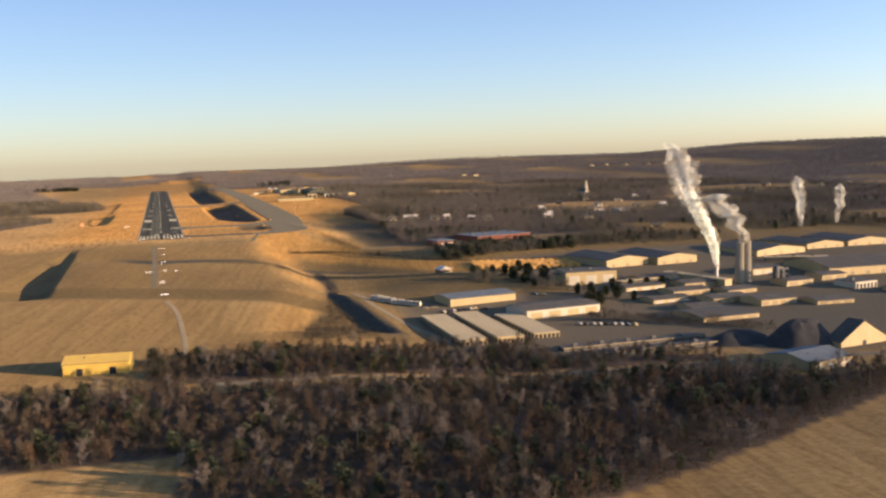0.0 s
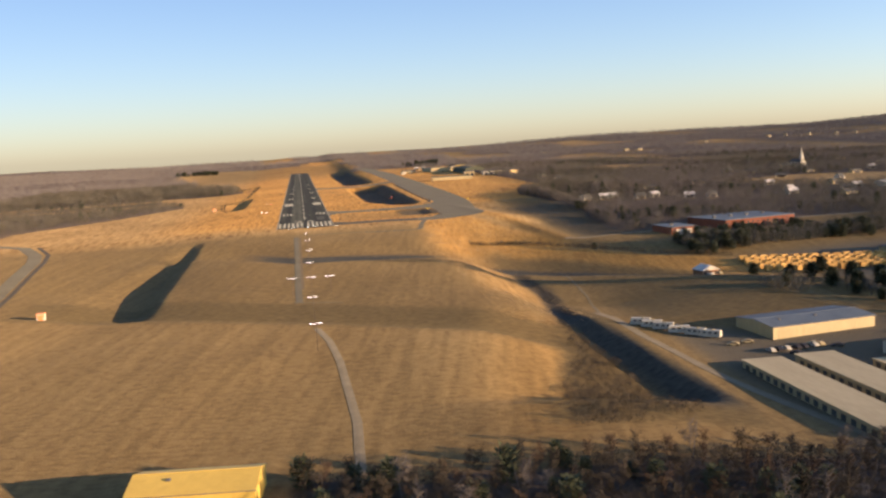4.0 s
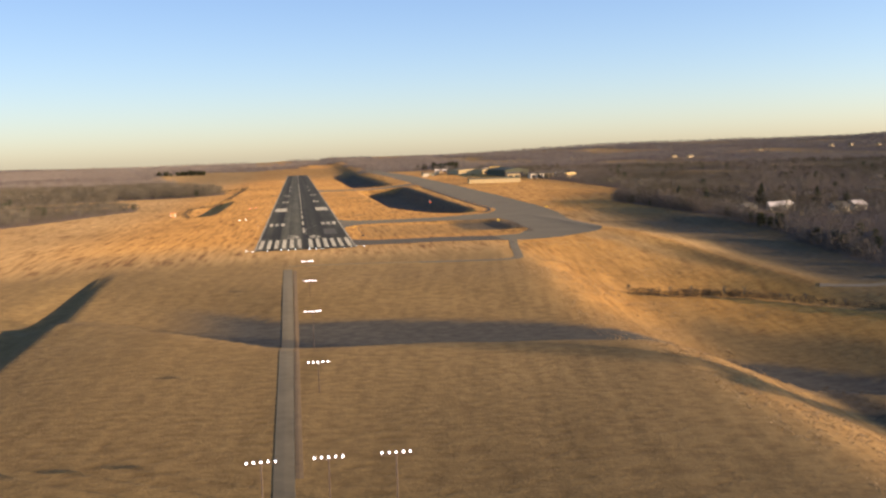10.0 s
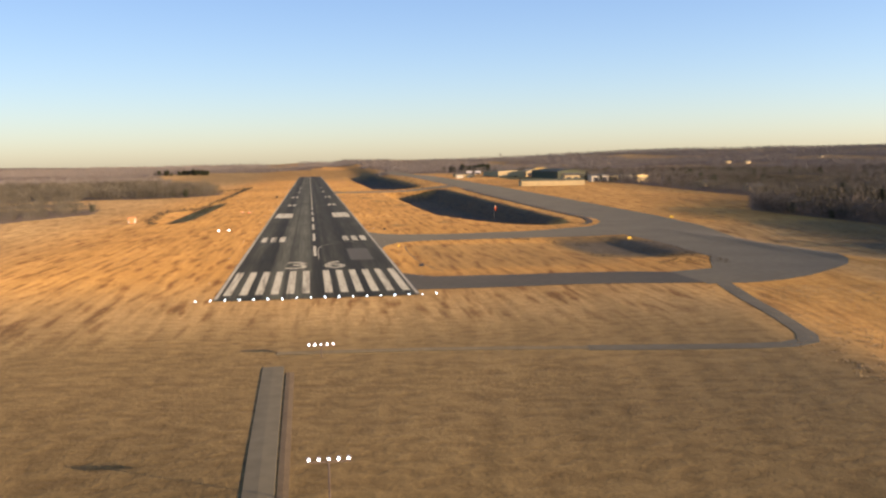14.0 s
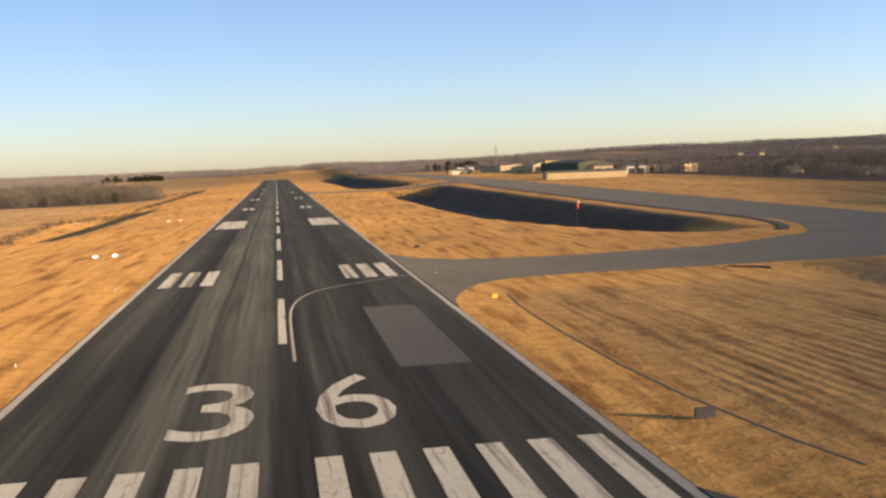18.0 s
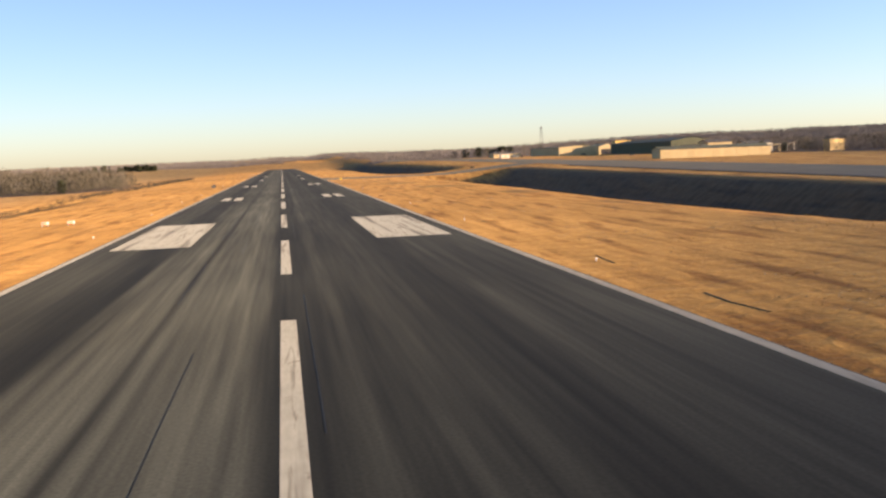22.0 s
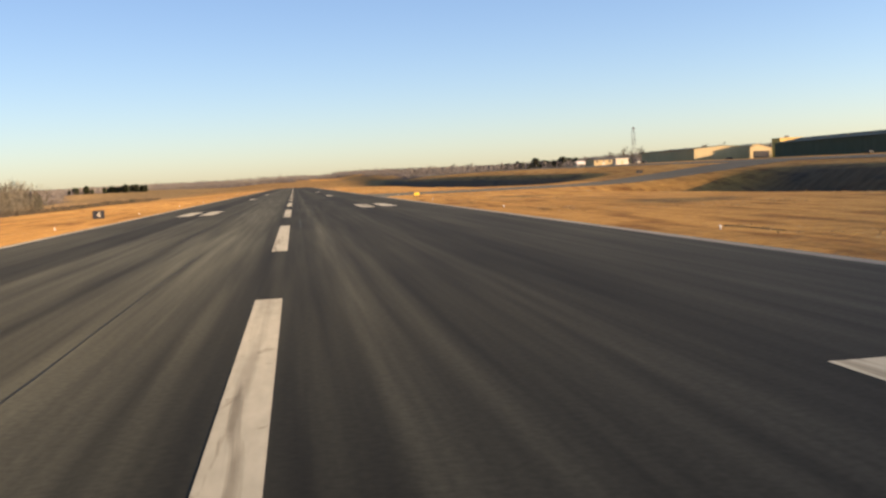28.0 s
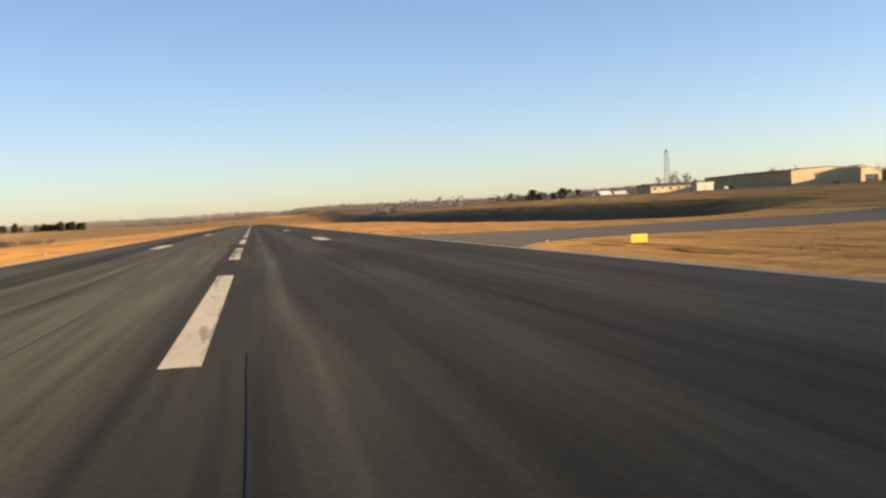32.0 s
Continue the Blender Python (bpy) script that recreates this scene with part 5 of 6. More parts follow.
pick = dice.uniform(0, 1, len(px))
# pale twigs put haze into the colour of this unlit woods edge
forest("edge_woods", np.stack([px, py, pz, (8 + 3.5 * lumps(px, py, 14, 6)) * dice.uniform(0.7, 1.3, len(px))], 1)[pick < 0.92], mid_kinds, PALE_TWIGS, "leafless trees along the edge of the woods", "woods", dice)
forest("edge_cedars", grown(px, py, pz, 4, 7.5, pick >= 0.92), cedar_kinds, NEEDLES, "dark evergreens along the edge of the woods", "woods", dice)
px, py, pz = scatter(dice, 345, 720, -215, -60, 8.0, lambda x, y: (lumps(x, y * 0.8, 40, 27) > -0.2) & (np.hypot(x - 462, 0.5 * (y + 90)) > 26))
pick = dice.uniform(0, 1, len(px))
forest("factory_woods", grown(px, py, pz, 6, 11, pick < 0.9), mid_kinds, TWIGS, "leafless woods behind the factory", "woods", dice)
forest("factory_cedars", grown(px, py, pz, 5, 9, pick >= 0.9), cedar_kinds, NEEDLES, "dark evergreens in the woods behind the factory", "woods", dice)
px, py, pz = scatter(dice, 213, 253, -418, -328, 5.0, lambda x, y: (lumps(x, y, 14, 19) > -0.2) & (np.abs(x - 232 + 0.35 * (y + 372)) < 15))
forest("yard_trees", grown(px, py, pz, 4, 8), mid_kinds, TWIGS, "leafless trees between the workshop and the factory", "woods", dice)
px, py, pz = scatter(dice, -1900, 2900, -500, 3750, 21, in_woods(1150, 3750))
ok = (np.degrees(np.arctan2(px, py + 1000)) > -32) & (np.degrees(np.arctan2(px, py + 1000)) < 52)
forest("distant_woods", np.stack([px, py, pz, dice.uniform(7, 11, len(px))], 1)[ok], far_kinds, HAZY_TWIGS, "distant leafless woods on low hills", "woods", dice)


def lone_tree(name, label, kind, x, y, h, seed, group=""):
    rng = random.Random(seed)
    ob = tagged(new(name), label, "tree", group)
    ob.location = (x, y, ground_at(x, y))
    if kind != "bare":
        V, F = leafy_tree(rng, h, 650, {"cedar": 0.34, "broad": 0.55, "bush": 1.3}[kind], kind != "cedar")
        k = 5
    else:
        V, F = bare_tree(rng, h, 16, 7, 6)
        k = 5
    raw("trunk", [tuple(v) for v in V[:k + 1]], F[:k], BARK, ob)
    raw("crown", [tuple(v) for v in V[k + 1:]], [tuple(i - k - 1 for i in f) for f in F[k:]], TWIGS if kind == "bare" else NEEDLES, ob)
    return ob


for j, (x, y, h) in enumerate(((238, -352, 13), (246, -358, 11), (255, -366, 12), (252, -345, 14), (262, -352, 12), (286, -412, 9), (297, -416, 8), (308, -418, 9), (318, -420, 10), (225, -300, 10), (262, -300, 12), (240, -330, 11), (233, -322, 9), (219, -345, 9), (262, -430, 11), (269, -437, 9), (272, -447, 12), (250, -452, 9), (256, -446, 10), (279, -456, 8))):
    lone_tree("yard_cedar", "dark green cedar beside the factory yard", "broad", x, y, h * 0.72, 60 + j, "cedars by the factory")
for j, (x, y, h) in enumerate(((250, 186, 14), (262, 170, 12), (243, 205, 10), (290, 150, 15), (318, 132, 13))):
    lone_tree("woods_edge_cedar", "tall dark cedar at the edge of the woods", "cedar", x, y, h, 90 + j)
for j in range(34):
    lone_tree("clump_tree", "bushy tree in a far clump beyond the dry field", "broad", tree_dice.uniform(-350, -225), 2060 + tree_dice.uniform(-40, 40), tree_dice.uniform(6, 13), 300 + j, "far cedar clump")
lone_tree("fold_tree", "round dark tree where the hedge meets the fold", "broad", 182, -167, 4.6, 331)
lone_tree("hedge_end_bush", "small dark bush at the end of a hedge", "bush", -78.5, 960, 1.6, 330)
for j in range(20):
    x, y = 250 + j * 4.6 + tree_dice.uniform(-7, 7), 1600 + tree_dice.uniform(-40, 40)
    lone_tree("row_cedar", "dark bushy cedar in a windbreak beyond the apron", "broad", x, y, tree_dice.uniform(7, 15), 120 + j, "windbreak cedars")
for j in range(14):
    lone_tree("apron_tree", "leafless tree behind the hangars", "bare", 225 + j * 15 + tree_dice.uniform(-5, 5), 1130 + 20 * (j % 5) + tree_dice.uniform(-8, 8), tree_dice.uniform(9, 14), 160 + j, "trees behind the hangars")
for j in range(22):
    x = 236 + j * 5 + tree_dice.uniform(-2, 2)
    lone_tree("school_tree", "dark tree beside the brick school" if j % 3 else "leafless tree beside the brick school", "broad" if j % 3 else "bare", x, -160 + 0.22 * (x - 236) + tree_dice.uniform(-7, 1), tree_dice.uniform(2.5, 5.5), 220 + j, "trees by the school")
for j in range(34):
    x = float(np.interp(j, [0, 10, 18, 26, 33], [242, 247, 255, 261, 259])) + tree_dice.uniform(-8, 6)
    y = float(np.interp(j, [0, 10, 18, 26, 33], [-358, -382, -405, -430, -482])) + tree_dice.uniform(-6, 6)
    lone_tree("mill_tree", "leafless tree beside the timber yard" if j % 5 else "dark bushy tree beside the timber yard", "bare" if j % 5 else "broad", x, y, tree_dice.uniform(4.5, 8.5), 250 + j, "trees by the timber yard")
for j in range(16):
    x = 112 + j * 7 + tree_dice.uniform(-2, 2)
    lone_tree("ditch_bush", "low leafless bush in the fold of the slope", "bare", x, float(hedge_line(x)) + tree_dice.uniform(-1, 4), tree_dice.uniform(2.0, 4.0), 190 + j, "bushes along the fold")


# ---- airfield lights and signs ----
def ball(bm, r, at, squash=1.0):
    m = Matrix.Translation(at) @ Matrix.Diagonal((r, r, r * squash, 1))
    bmesh.ops.create_icosphere(bm, subdivisions=1, radius=1.0, matrix=m)


def pole(name, x, y, z0, z1, r, material, parent, sides=6, r2=None):
    bm = bmesh.new()
    bmesh.ops.create_cone(bm, cap_ends=True, segments=sides, radius1=r, radius2=r if r2 is None else r2, depth=z1 - z0, matrix=Matrix.Translation((x, y, (z0 + z1) / 2)))
    return part(name, bm, material, parent)


def light_bar(x, y, z, label="steel approach light bar with five lit lamps"):
    ob = tagged(new("approach_light_bar"), label, "light bar", "approach light bars")
    ob.location = (x, y, z)
    g = ground_at(x, y) - z
    pole("post", 0, 0, min(g, -0.6) - 0.3, -0.1, 0.10, BARK, ob)
    box("crossbar", (4.4, 0.14, 0.12), (0, 0, -0.14), BARK, ob)
    for k in range(5):
        bm = bmesh.new()
        bmesh.ops.create_cone(bm, cap_ends=True, segments=8, radius1=0.22, radius2=0.16, depth=0.3, matrix=pose(0, 0, 0, 90, 0, 0))
        can = part("lamp", bm, STEEL, ob)
        can.location = (-1.9 + k * 0.95, 0, 0.2)
        bm = bmesh.new()
        ball(bm, 0.13, (0, -0.18, 0), 1.0)
        part("lens", bm, LAMP, can, "glowing warm lens")
    return ob


for d, z in ((200, 0.6), (400, 0.9), (600, 0.6), (800, 0.2), (1000, 0.1), (1200, -0.3), (1400, -0.5)):
    light_bar(0, -d * FT, z)
for x in (-8.9, 9.1):
    light_bar(x, -304.8, 0.1)


GLASS = surface("frosted_lens", (0.65, 0.63, 0.58), (0.78, 0.76, 0.70), 0.4, 4.0, 0.25, bump=0.0)


def stake_light(name, label, category, x, y, h, r, lens, group):
    ob = tagged(new(name), label, category, group)
    ob.location = (x, y, ground_at(x, y))
    pole("stake", 0, 0, -0.2, h, 0.05, STEEL, ob)
    bm = bmesh.new()
    ball(bm, r, (0, 0, h + r * 0.8), 1.1)
    part("lens", bm, lens, ob, "glowing lens" if lens is not GLASS else "clear glass lens")
    return ob


for k in range(18):
    stake_light("threshold_light", "lit white threshold lamp on a short stake", "lamp", -25.9 + k * 3.048, -3, 0.2, 0.12, LAMP_GREEN, "threshold lights")
first = stake_light("runway_edge_light", "unlit clear runway edge lamp in the grass", "lamp", 26.2, 30, 0.12, 0.085, GLASS, "runway edge lights")
for k in range(0, 24):
    for s in (-1, 1):
        if (k, s) != (0, 1):
            x, y = s * 26.2, 30 + k * 61
            copy_thing(first, pose(x, y, ground_at(x, y)))


def slope_unit(x, y, lens):
    ob = tagged(new("slope_indicator"), "low white slope indicator box with lit front", "indicator", "slope indicators")
    ob.location = (x, y, ground_at(x, y))
    box("housing", (1.0, 1.4, 0.42), (0, 0, 0.35), WHITE, ob)
    box("lens", (0.7, 0.06, 0.2), (0, -0.73, 0.46), lens, ob, "glowing slot")
    for s in (-0.5, 0.5):
        pole("leg", s, 0, -0.3, 0.45, 0.06, STEEL, ob)


for x in (-41, -36.7):
    slope_unit(x, 219, LAMP)
    slope_unit(x, 372, LAMP_RED)


def field_sign(name, label, x, y, turn, face, wide=1.9, tall=1.0, bars=2, ink=DARK):
    ob = tagged(new(name), label, "sign")
    ob.matrix_world = pose(x, y, ground_at(x, y), 0, 0, turn)
    box("panel", (wide, 0.22, tall), (0, 0, 0.15), face, ob)
    for k in range(bars):
        box("mark", (wide * 0.26, 0.03, tall * 0.55), ((k - (bars - 1) / 2) * wide * 0.42, -0.12, 0.15 + tall * 0.22), ink, ob)
    for s in (-1, 1):
        pole("leg", s * wide * 0.36, 0, -0.2, 0.15, 0.04, DARK_STEEL, ob)
    return ob


def culvert(x, y, turn):
    ob = tagged(new("culvert_headwall"), "low weathered culvert headwall beside the taxiway link", "culvert")
    ob.matrix_world = pose(x, y, ground_at(x, y), 0, 0, turn)
    box("wall", (6.5, 0.5, 0.55), (0, 0, -0.3), LANE, ob)
    for s in (-1, 1):
        box("wing", (0.4, 1.5, 0.45), (s * 3.45, -0.75, -0.3), LANE, ob)
    box("pipe_mouth", (5.2, 0.1, 0.2), (0, -0.27, 0.0), DARK, ob)


culvert(76, 138, -35)


def digit_plate(ch, wide, tall, at, parent):
    """A white figure standing on the face of a sign."""
    me = figure(ch)
    co = np.array([v.co[:] for v in me.vertices])
    lo, hi = co.min(0), co.max(0)
    for v in me.vertices:
        v.co = (at[0] + ((v.co.x - lo[0]) / (hi[0] - lo[0]) - 0.5) * wide, at[1], at[2] + (v.co.y - lo[1]) / (hi[1] - lo[1]) * tall)
    me.materials.clear()
    me.materials.append(WHITE)
    ob = new("digit", me)
    ob.parent = parent


field_sign("taxiway_sign", "small plain yellow taxiway sign in grass", 28.7, 118, -8, SIGN_YELLOW, 0.7, 0.5, 0)
field_sign("taxiway_sign", "small yellow sign beside the run-up pad", 113, 124, -8, SIGN_YELLOW, 1.4, 0.7, 0)
field_sign("taxiway_sign", "small yellow sign on the grass beyond the taxiway", 170, 231, -8, SIGN_YELLOW, 1.8, 0.8, 0)
field_sign("taxiway_sign", "yellow taxiway sign in short grass", 29.3, 688.5, -8, SIGN_YELLOW, 1.2, 0.6, 0)
field_sign("holding_sign", "low dark holding sign in the grass", 29, 53, 0, DARK, 1.5, 0.75, 0)
field_sign("holding_sign", "low dark sign box in the grass", 30.2, 203, 0, DARK, 1.1, 0.6, 0)
board = field_sign("distance_sign", "black runway distance sign with a white 4", -28.8, 618, 4, DARK, 1.7, 1.25, 0)
digit_plate("4", 0.62, 0.86, (0, -0.125, 0.34), board)
field_sign("holding_sign", "dark sign on the grass beside the taxiway exit", 112.5, 767, 0, DARK, 2.3, 0.9, 0)
ORANGE = surface("faded_orange_paint", (0.62, 0.22, 0.07), (0.75, 0.30, 0.10), 1.0, 6.0, 0.6, bump=0.0)
for x, y, label in ((-97, 328, "small white shed with an orange band by the field edge"), (-125, -300, "small white equipment shed with orange band in the field")):
    ob = building("equipment_shed", label, "shed", x, y, 3.6, 3.0, 2.6, 0, "flat", 0, WHITE, ORANGE, doors=1, door_material=ORANGE, eave=0.15)
    box("band", (3.7, 0.06, 0.7), (0, -0.05, 1.9), ORANGE, ob, "orange band")


def lattice_tower(x, y, tall):
    ob = tagged(new("lattice_tower"), "slim steel lattice tower with a beacon on top", "tower")
    ob.location = (x, y, ground_at(x, y))
    corners = [(-1, -1), (1, -1), (1, 1), (-1, 1)]

    def strut(name, a, b, r):
        a, b = Vector(a), Vector(b)
        bm = bmesh.new()
        bmesh.ops.create_cone(bm, cap_ends=True, segments=5, radius1=r, radius2=r, depth=(b - a).length, matrix=Matrix.Translation((a + b) / 2) @ (b - a).to_track_quat("Z", "Y").to_matrix().to_4x4())
        part(name, bm, DARK_STEEL, ob)

    def at(c, z):
        w = 1.9 - 1.0 * z / tall
        return (c[0] * w, c[1] * w, z)

    for c in corners:
        strut("leg", at(c, -0.3), at(c, tall), 0.11)
    for k in range(9):
        z0, z1 = tall * k / 9, tall * (k + 1) / 9
        for j in range(4):
            strut("brace", at(corners[j], z0), at(corners[(j + 1) % 4], z1), 0.06)
    box("platform", (2.6, 2.6, 0.25), (0, 0, tall), DARK_STEEL, ob)
    box("beacon", (1.4, 1.4, 1.5), (0, 0, tall + 0.26), DARK_STEEL, ob)


lattice_tower(292.5, 1269, 31)

# limp windsock above the ditch by the taxiway
sock = tagged(new("windsock"), "limp orange windsock with a white collar on a thin mast", "windsock")
sock.location = (95.5, 292, ground_at(95.5, 292))
level = 4.9 - ground_at(95.5, 292)
pole("mast", 0, 0, -0.3, level + 0.25, 0.035, DARK_STEEL, sock, 8)
box("arm", (0.55, 0.05, 0.05), (0.25, 0, level + 0.15), DARK_STEEL, sock)
for name, top, bottom, wide, tail, tone in (("collar", 0.1, -0.5, 0.34, 0.32, WHITE), ("cloth", -0.5, -2.3, 0.32, 0.17, SOCK_CLOTH)):
    bm = bmesh.new()
    rows = []
    for k in range(7):
        f = k / 6
        r, z = wide + (tail - wide) * f, level + top + (bottom - top) * f
        rows.append([bm.verts.new((0.42 + 0.1 * math.sin(3 * z) + r * (1 + 0.18 * math.sin(3 * t + k)) * math.cos(t), r * 0.7 * math.sin(t), z)) for t in (2 * math.pi * j / 12 for j in range(12))])
    for a, b in zip(rows, rows[1:]):
        for j in range(12):
            bm.faces.new((a[j], a[(j + 1) % 12], b[(j + 1) % 12], b[j])).smooth = True
    bmesh.ops.recalc_face_normals(bm, faces=bm.faces[:])
    part(name, bm, tone, sock, "white collar" if name == "collar" else "orange cloth cone")
# ---- works: stacks, silos, steam, timber ----
ob = tagged(new("concrete_silo"), "tall weathered concrete silo tower with catwalk", "silo")
ob.location = (376, -426, ground_at(376, -426))
for dx in (-2.6, 2.8):
    pole("shaft", dx, 0, -1, 27 if dx < 0 else 28.5, 2.9, CONCRETE, ob, 20)
box("catwalk", (9.5, 3.0, 1.2), (0, 0, 28.5), GREY, ob)
box("headhouse", (4.4, 4, 3.0), (1.5, 0, 29.7), GREY, ob)
ob = tagged(new("smokestack"), "slim steel smokestack giving off white steam", "stack")
ob.location = (367, -408, ground_at(367, -408))
pole("shaft", 0, 0, -1, 25, 1.2, STEEL, ob, 12, 0.95)
pole("collar", 0, 0, 24, 25.2, 1.25, GREY, ob, 12)
ob = tagged(new("process_tower"), "dark process tower and ducts among factory sheds", "tower")
ob.location = (392, -440, ground_at(392, -440))
pole("vessel", 0, 0, -1, 12, 2.0, DARK_STEEL, ob, 14)
pole("vessel", 6, 2, -1, 10, 1.6, DARK_STEEL, ob, 14)
box("duct", (12, 1.2, 1.2), (4, 1, 9), DARK_STEEL, ob)
box("platform", (11, 6, 0.4), (3, 1, 6), GREY, ob)

def steam_material(name, most, low):
    """White droplets that scatter light through, torn open by noise."""
    m = bpy.data.materials.new(name)
    m.use_nodes = True
    nt = m.node_tree
    nt.nodes.remove(nt.nodes["Principled BSDF"])
    white, lit_through, clear = nt.nodes.new("ShaderNodeBsdfDiffuse"), nt.nodes.new("ShaderNodeBsdfTranslucent"), nt.nodes.new("ShaderNodeBsdfTransparent")
    body, whole = nt.nodes.new("ShaderNodeMixShader"), nt.nodes.new("ShaderNodeMixShader")
    for n in (white, lit_through):
        n.inputs["Color"].default_value = (0.95, 0.96, 0.84, 1)
    nt.links.new(white.outputs[0], body.inputs[1])
    nt.links.new(lit_through.outputs[0], body.inputs[2])
    nt.links.new(clear.outputs[0], whole.inputs[1])
    nt.links.new(body.outputs[0], whole.inputs[2])
    nt.links.new(whole.outputs[0], nt.nodes["Material Output"].inputs[0])
    cloud, ramp, co = nt.nodes.new("ShaderNodeTexNoise"), nt.nodes.new("ShaderNodeValToRGB"), nt.nodes.new("ShaderNodeTexCoord")
    cloud.inputs["Scale"].default_value, cloud.inputs["Detail"].default_value = 0.22, 7
    ramp.color_ramp.elements[0].position, ramp.color_ramp.elements[0].color = low, (0, 0, 0, 1)
    ramp.color_ramp.elements[1].position, ramp.color_ramp.elements[1].color = low + 0.4, (most, most, most, 1)
    nt.links.new(co.outputs["Object"], cloud.inputs["Vector"])
    nt.links.new(cloud.outputs[0], ramp.inputs[0])
    nt.links.new(ramp.outputs[0], whole.inputs[0])
    return m


STEAM, VEIL = steam_material("steam", 0.85, 0.26), steam_material("steam_veil", 0.22, 0.36)


def plume(label, x, y, z, rise, lean, start, end, seed, dense=False):
    """Drifting steam: a dense core inside two ragged veils that widen and billow as they rise."""
    rng = random.Random(seed)
    bm = bmesh.new()
    rings, sides = 64, 28
    for layer, wide in enumerate((0.5, 0.78, 1.05)):
        rows = []
        drift = Vector((rng.uniform(0, 90), rng.uniform(0, 90), rng.uniform(0, 90)))
        for k in range(rings + 1):
            f = k / rings
            r = (start + (end - start) * f ** 0.8) * wide * (1 if f < 0.85 else math.sqrt(max(0.02, (1 - f) / 0.15)))
            c = Vector((x, y, z)) + Vector(lean) * f ** 1.2 + Vector((0, 0, rise * f)) + Vector(noise.noise_vector(Vector((f * 5, seed, 0.5)))) * r * 0.9
            row = []
            for j in range(sides):
                t = 2 * math.pi * j / sides
                out = Vector((math.cos(t), math.sin(t), 0))
                at = c + out * r
                billow = noise.fractal(at / (r * 0.9 + 1.5) + drift, 1.0, 2.0, 4) * 0.55
                row.append(bm.verts.new(c + out * r * (1 + billow) + Vector((0, 0, billow * r * 0.5))))
            rows.append(row)
        for k, (a, b) in enumerate(zip(rows, rows[1:])):
            for j in range(sides):
                f = bm.faces.new((a[j], a[(j + 1) % sides], b[(j + 1) % sides], b[j]))
                f.smooth, f.material_index = True, 0 if dense and layer < 2 and k + rng.uniform(-6, 6) < rings * (0.62, 0.5)[layer] else 1
    return tagged(part("steam_plume", bm, [STEAM, VEIL]), label, "steam", kind="stuff")


plume("dense white steam drifting up from the stack", 366, -410.5, -9, 85, (-33, 8, 0), 2.0, 10.5, 1, True)
plume("thin grey steam beside the silo", 377, -428, 8, 34, (-22, 4, 0), 2.4, 9.0, 2)
plume("thin steam wisp over the far mill", 545, -260, 2, 44, (-3, 3, 0), 1.5, 6.0, 3)
plume("thin steam wisp over the far mill", 590, -250, 2, 34, (6, 3, 0), 1.2, 5.0, 4)

stack = tagged(new("timber_stack"), "stack of golden sawn timber on bearers", "timber", "timber stacks")
for k in range(4):
    box("layer", (4.2 - 0.15 * (k % 2), 2.4, 0.62), (0.05 * (k % 2), 0, 0.2 + k * 0.66), TIMBER, stack)
for s in (-1.4, 1.4):
    box("bearer", (0.25, 2.3, 0.2), (s, 0, 0), BARK, stack)
stack.location = (238, -268, ground_at(238, -268))
for k in range(84):
    x, y = 241 + (k % 14) * 5.1 + tree_dice.uniform(-0.8, 0.8), -284 + (k // 14) * 5.8 - (k % 14) * 1.8 + tree_dice.uniform(-0.8, 0.8)
    copy_thing(stack, pose(x, y, ground_at(x, y), 0, 0, tree_dice.uniform(-14, 14)))


# ---- vehicles ----
def wheel(parent, x, y, r=0.34):
    bm = bmesh.new()
    bmesh.ops.create_cone(bm, cap_ends=True, segments=12, radius1=r, radius2=r, depth=0.24, matrix=pose(x, y, r, 0, 90, 0))
    return part("wheel", bm, RUBBER, parent)


def wedge(name, profile, half, material, parent):
    """A body from its side outline, along y and z, with both sides drawn in a little at the top."""
    bm = bmesh.new()
    top = max(p[1] for p in profile)
    sides = []
    for s in (-1, 1):
        sides.append([bm.verts.new((s * half * (1 - 0.12 * max(0, p[1] - 0.8) / max(top - 0.8, 0.1)), p[0], p[1])) for p in profile])
    bm.faces.new(sides[0][::-1])
    bm.faces.new(sides[1])
    n = len(profile)
    for j in range(n):
        bm.faces.new((sides[0][j], sides[0][(j + 1) % n], sides[1][(j + 1) % n], sides[1][j]))
    bmesh.ops.recalc_face_normals(bm, faces=bm.faces[:])
    return part(name, bm, material, parent)


def car(label, paint, group):
    ob = tagged(new("car"), label, "car", group)
    wedge("body", [(-2.2, 0.35), (2.2, 0.35), (2.25, 0.75), (1.1, 0.92), (0.5, 1.42), (-1.1, 1.45), (-1.8, 0.98), (-2.25, 0.85)], 0.9, paint, ob)
    wedge("window_band", [(0.98, 0.97), (0.5, 1.36), (-1.05, 1.39), (-1.62, 1.0)], 0.915, DARK, ob)
    for x in (-0.85, 0.85):
        for y in (-1.35, 1.4):
            wheel(ob, x, y)
    return ob


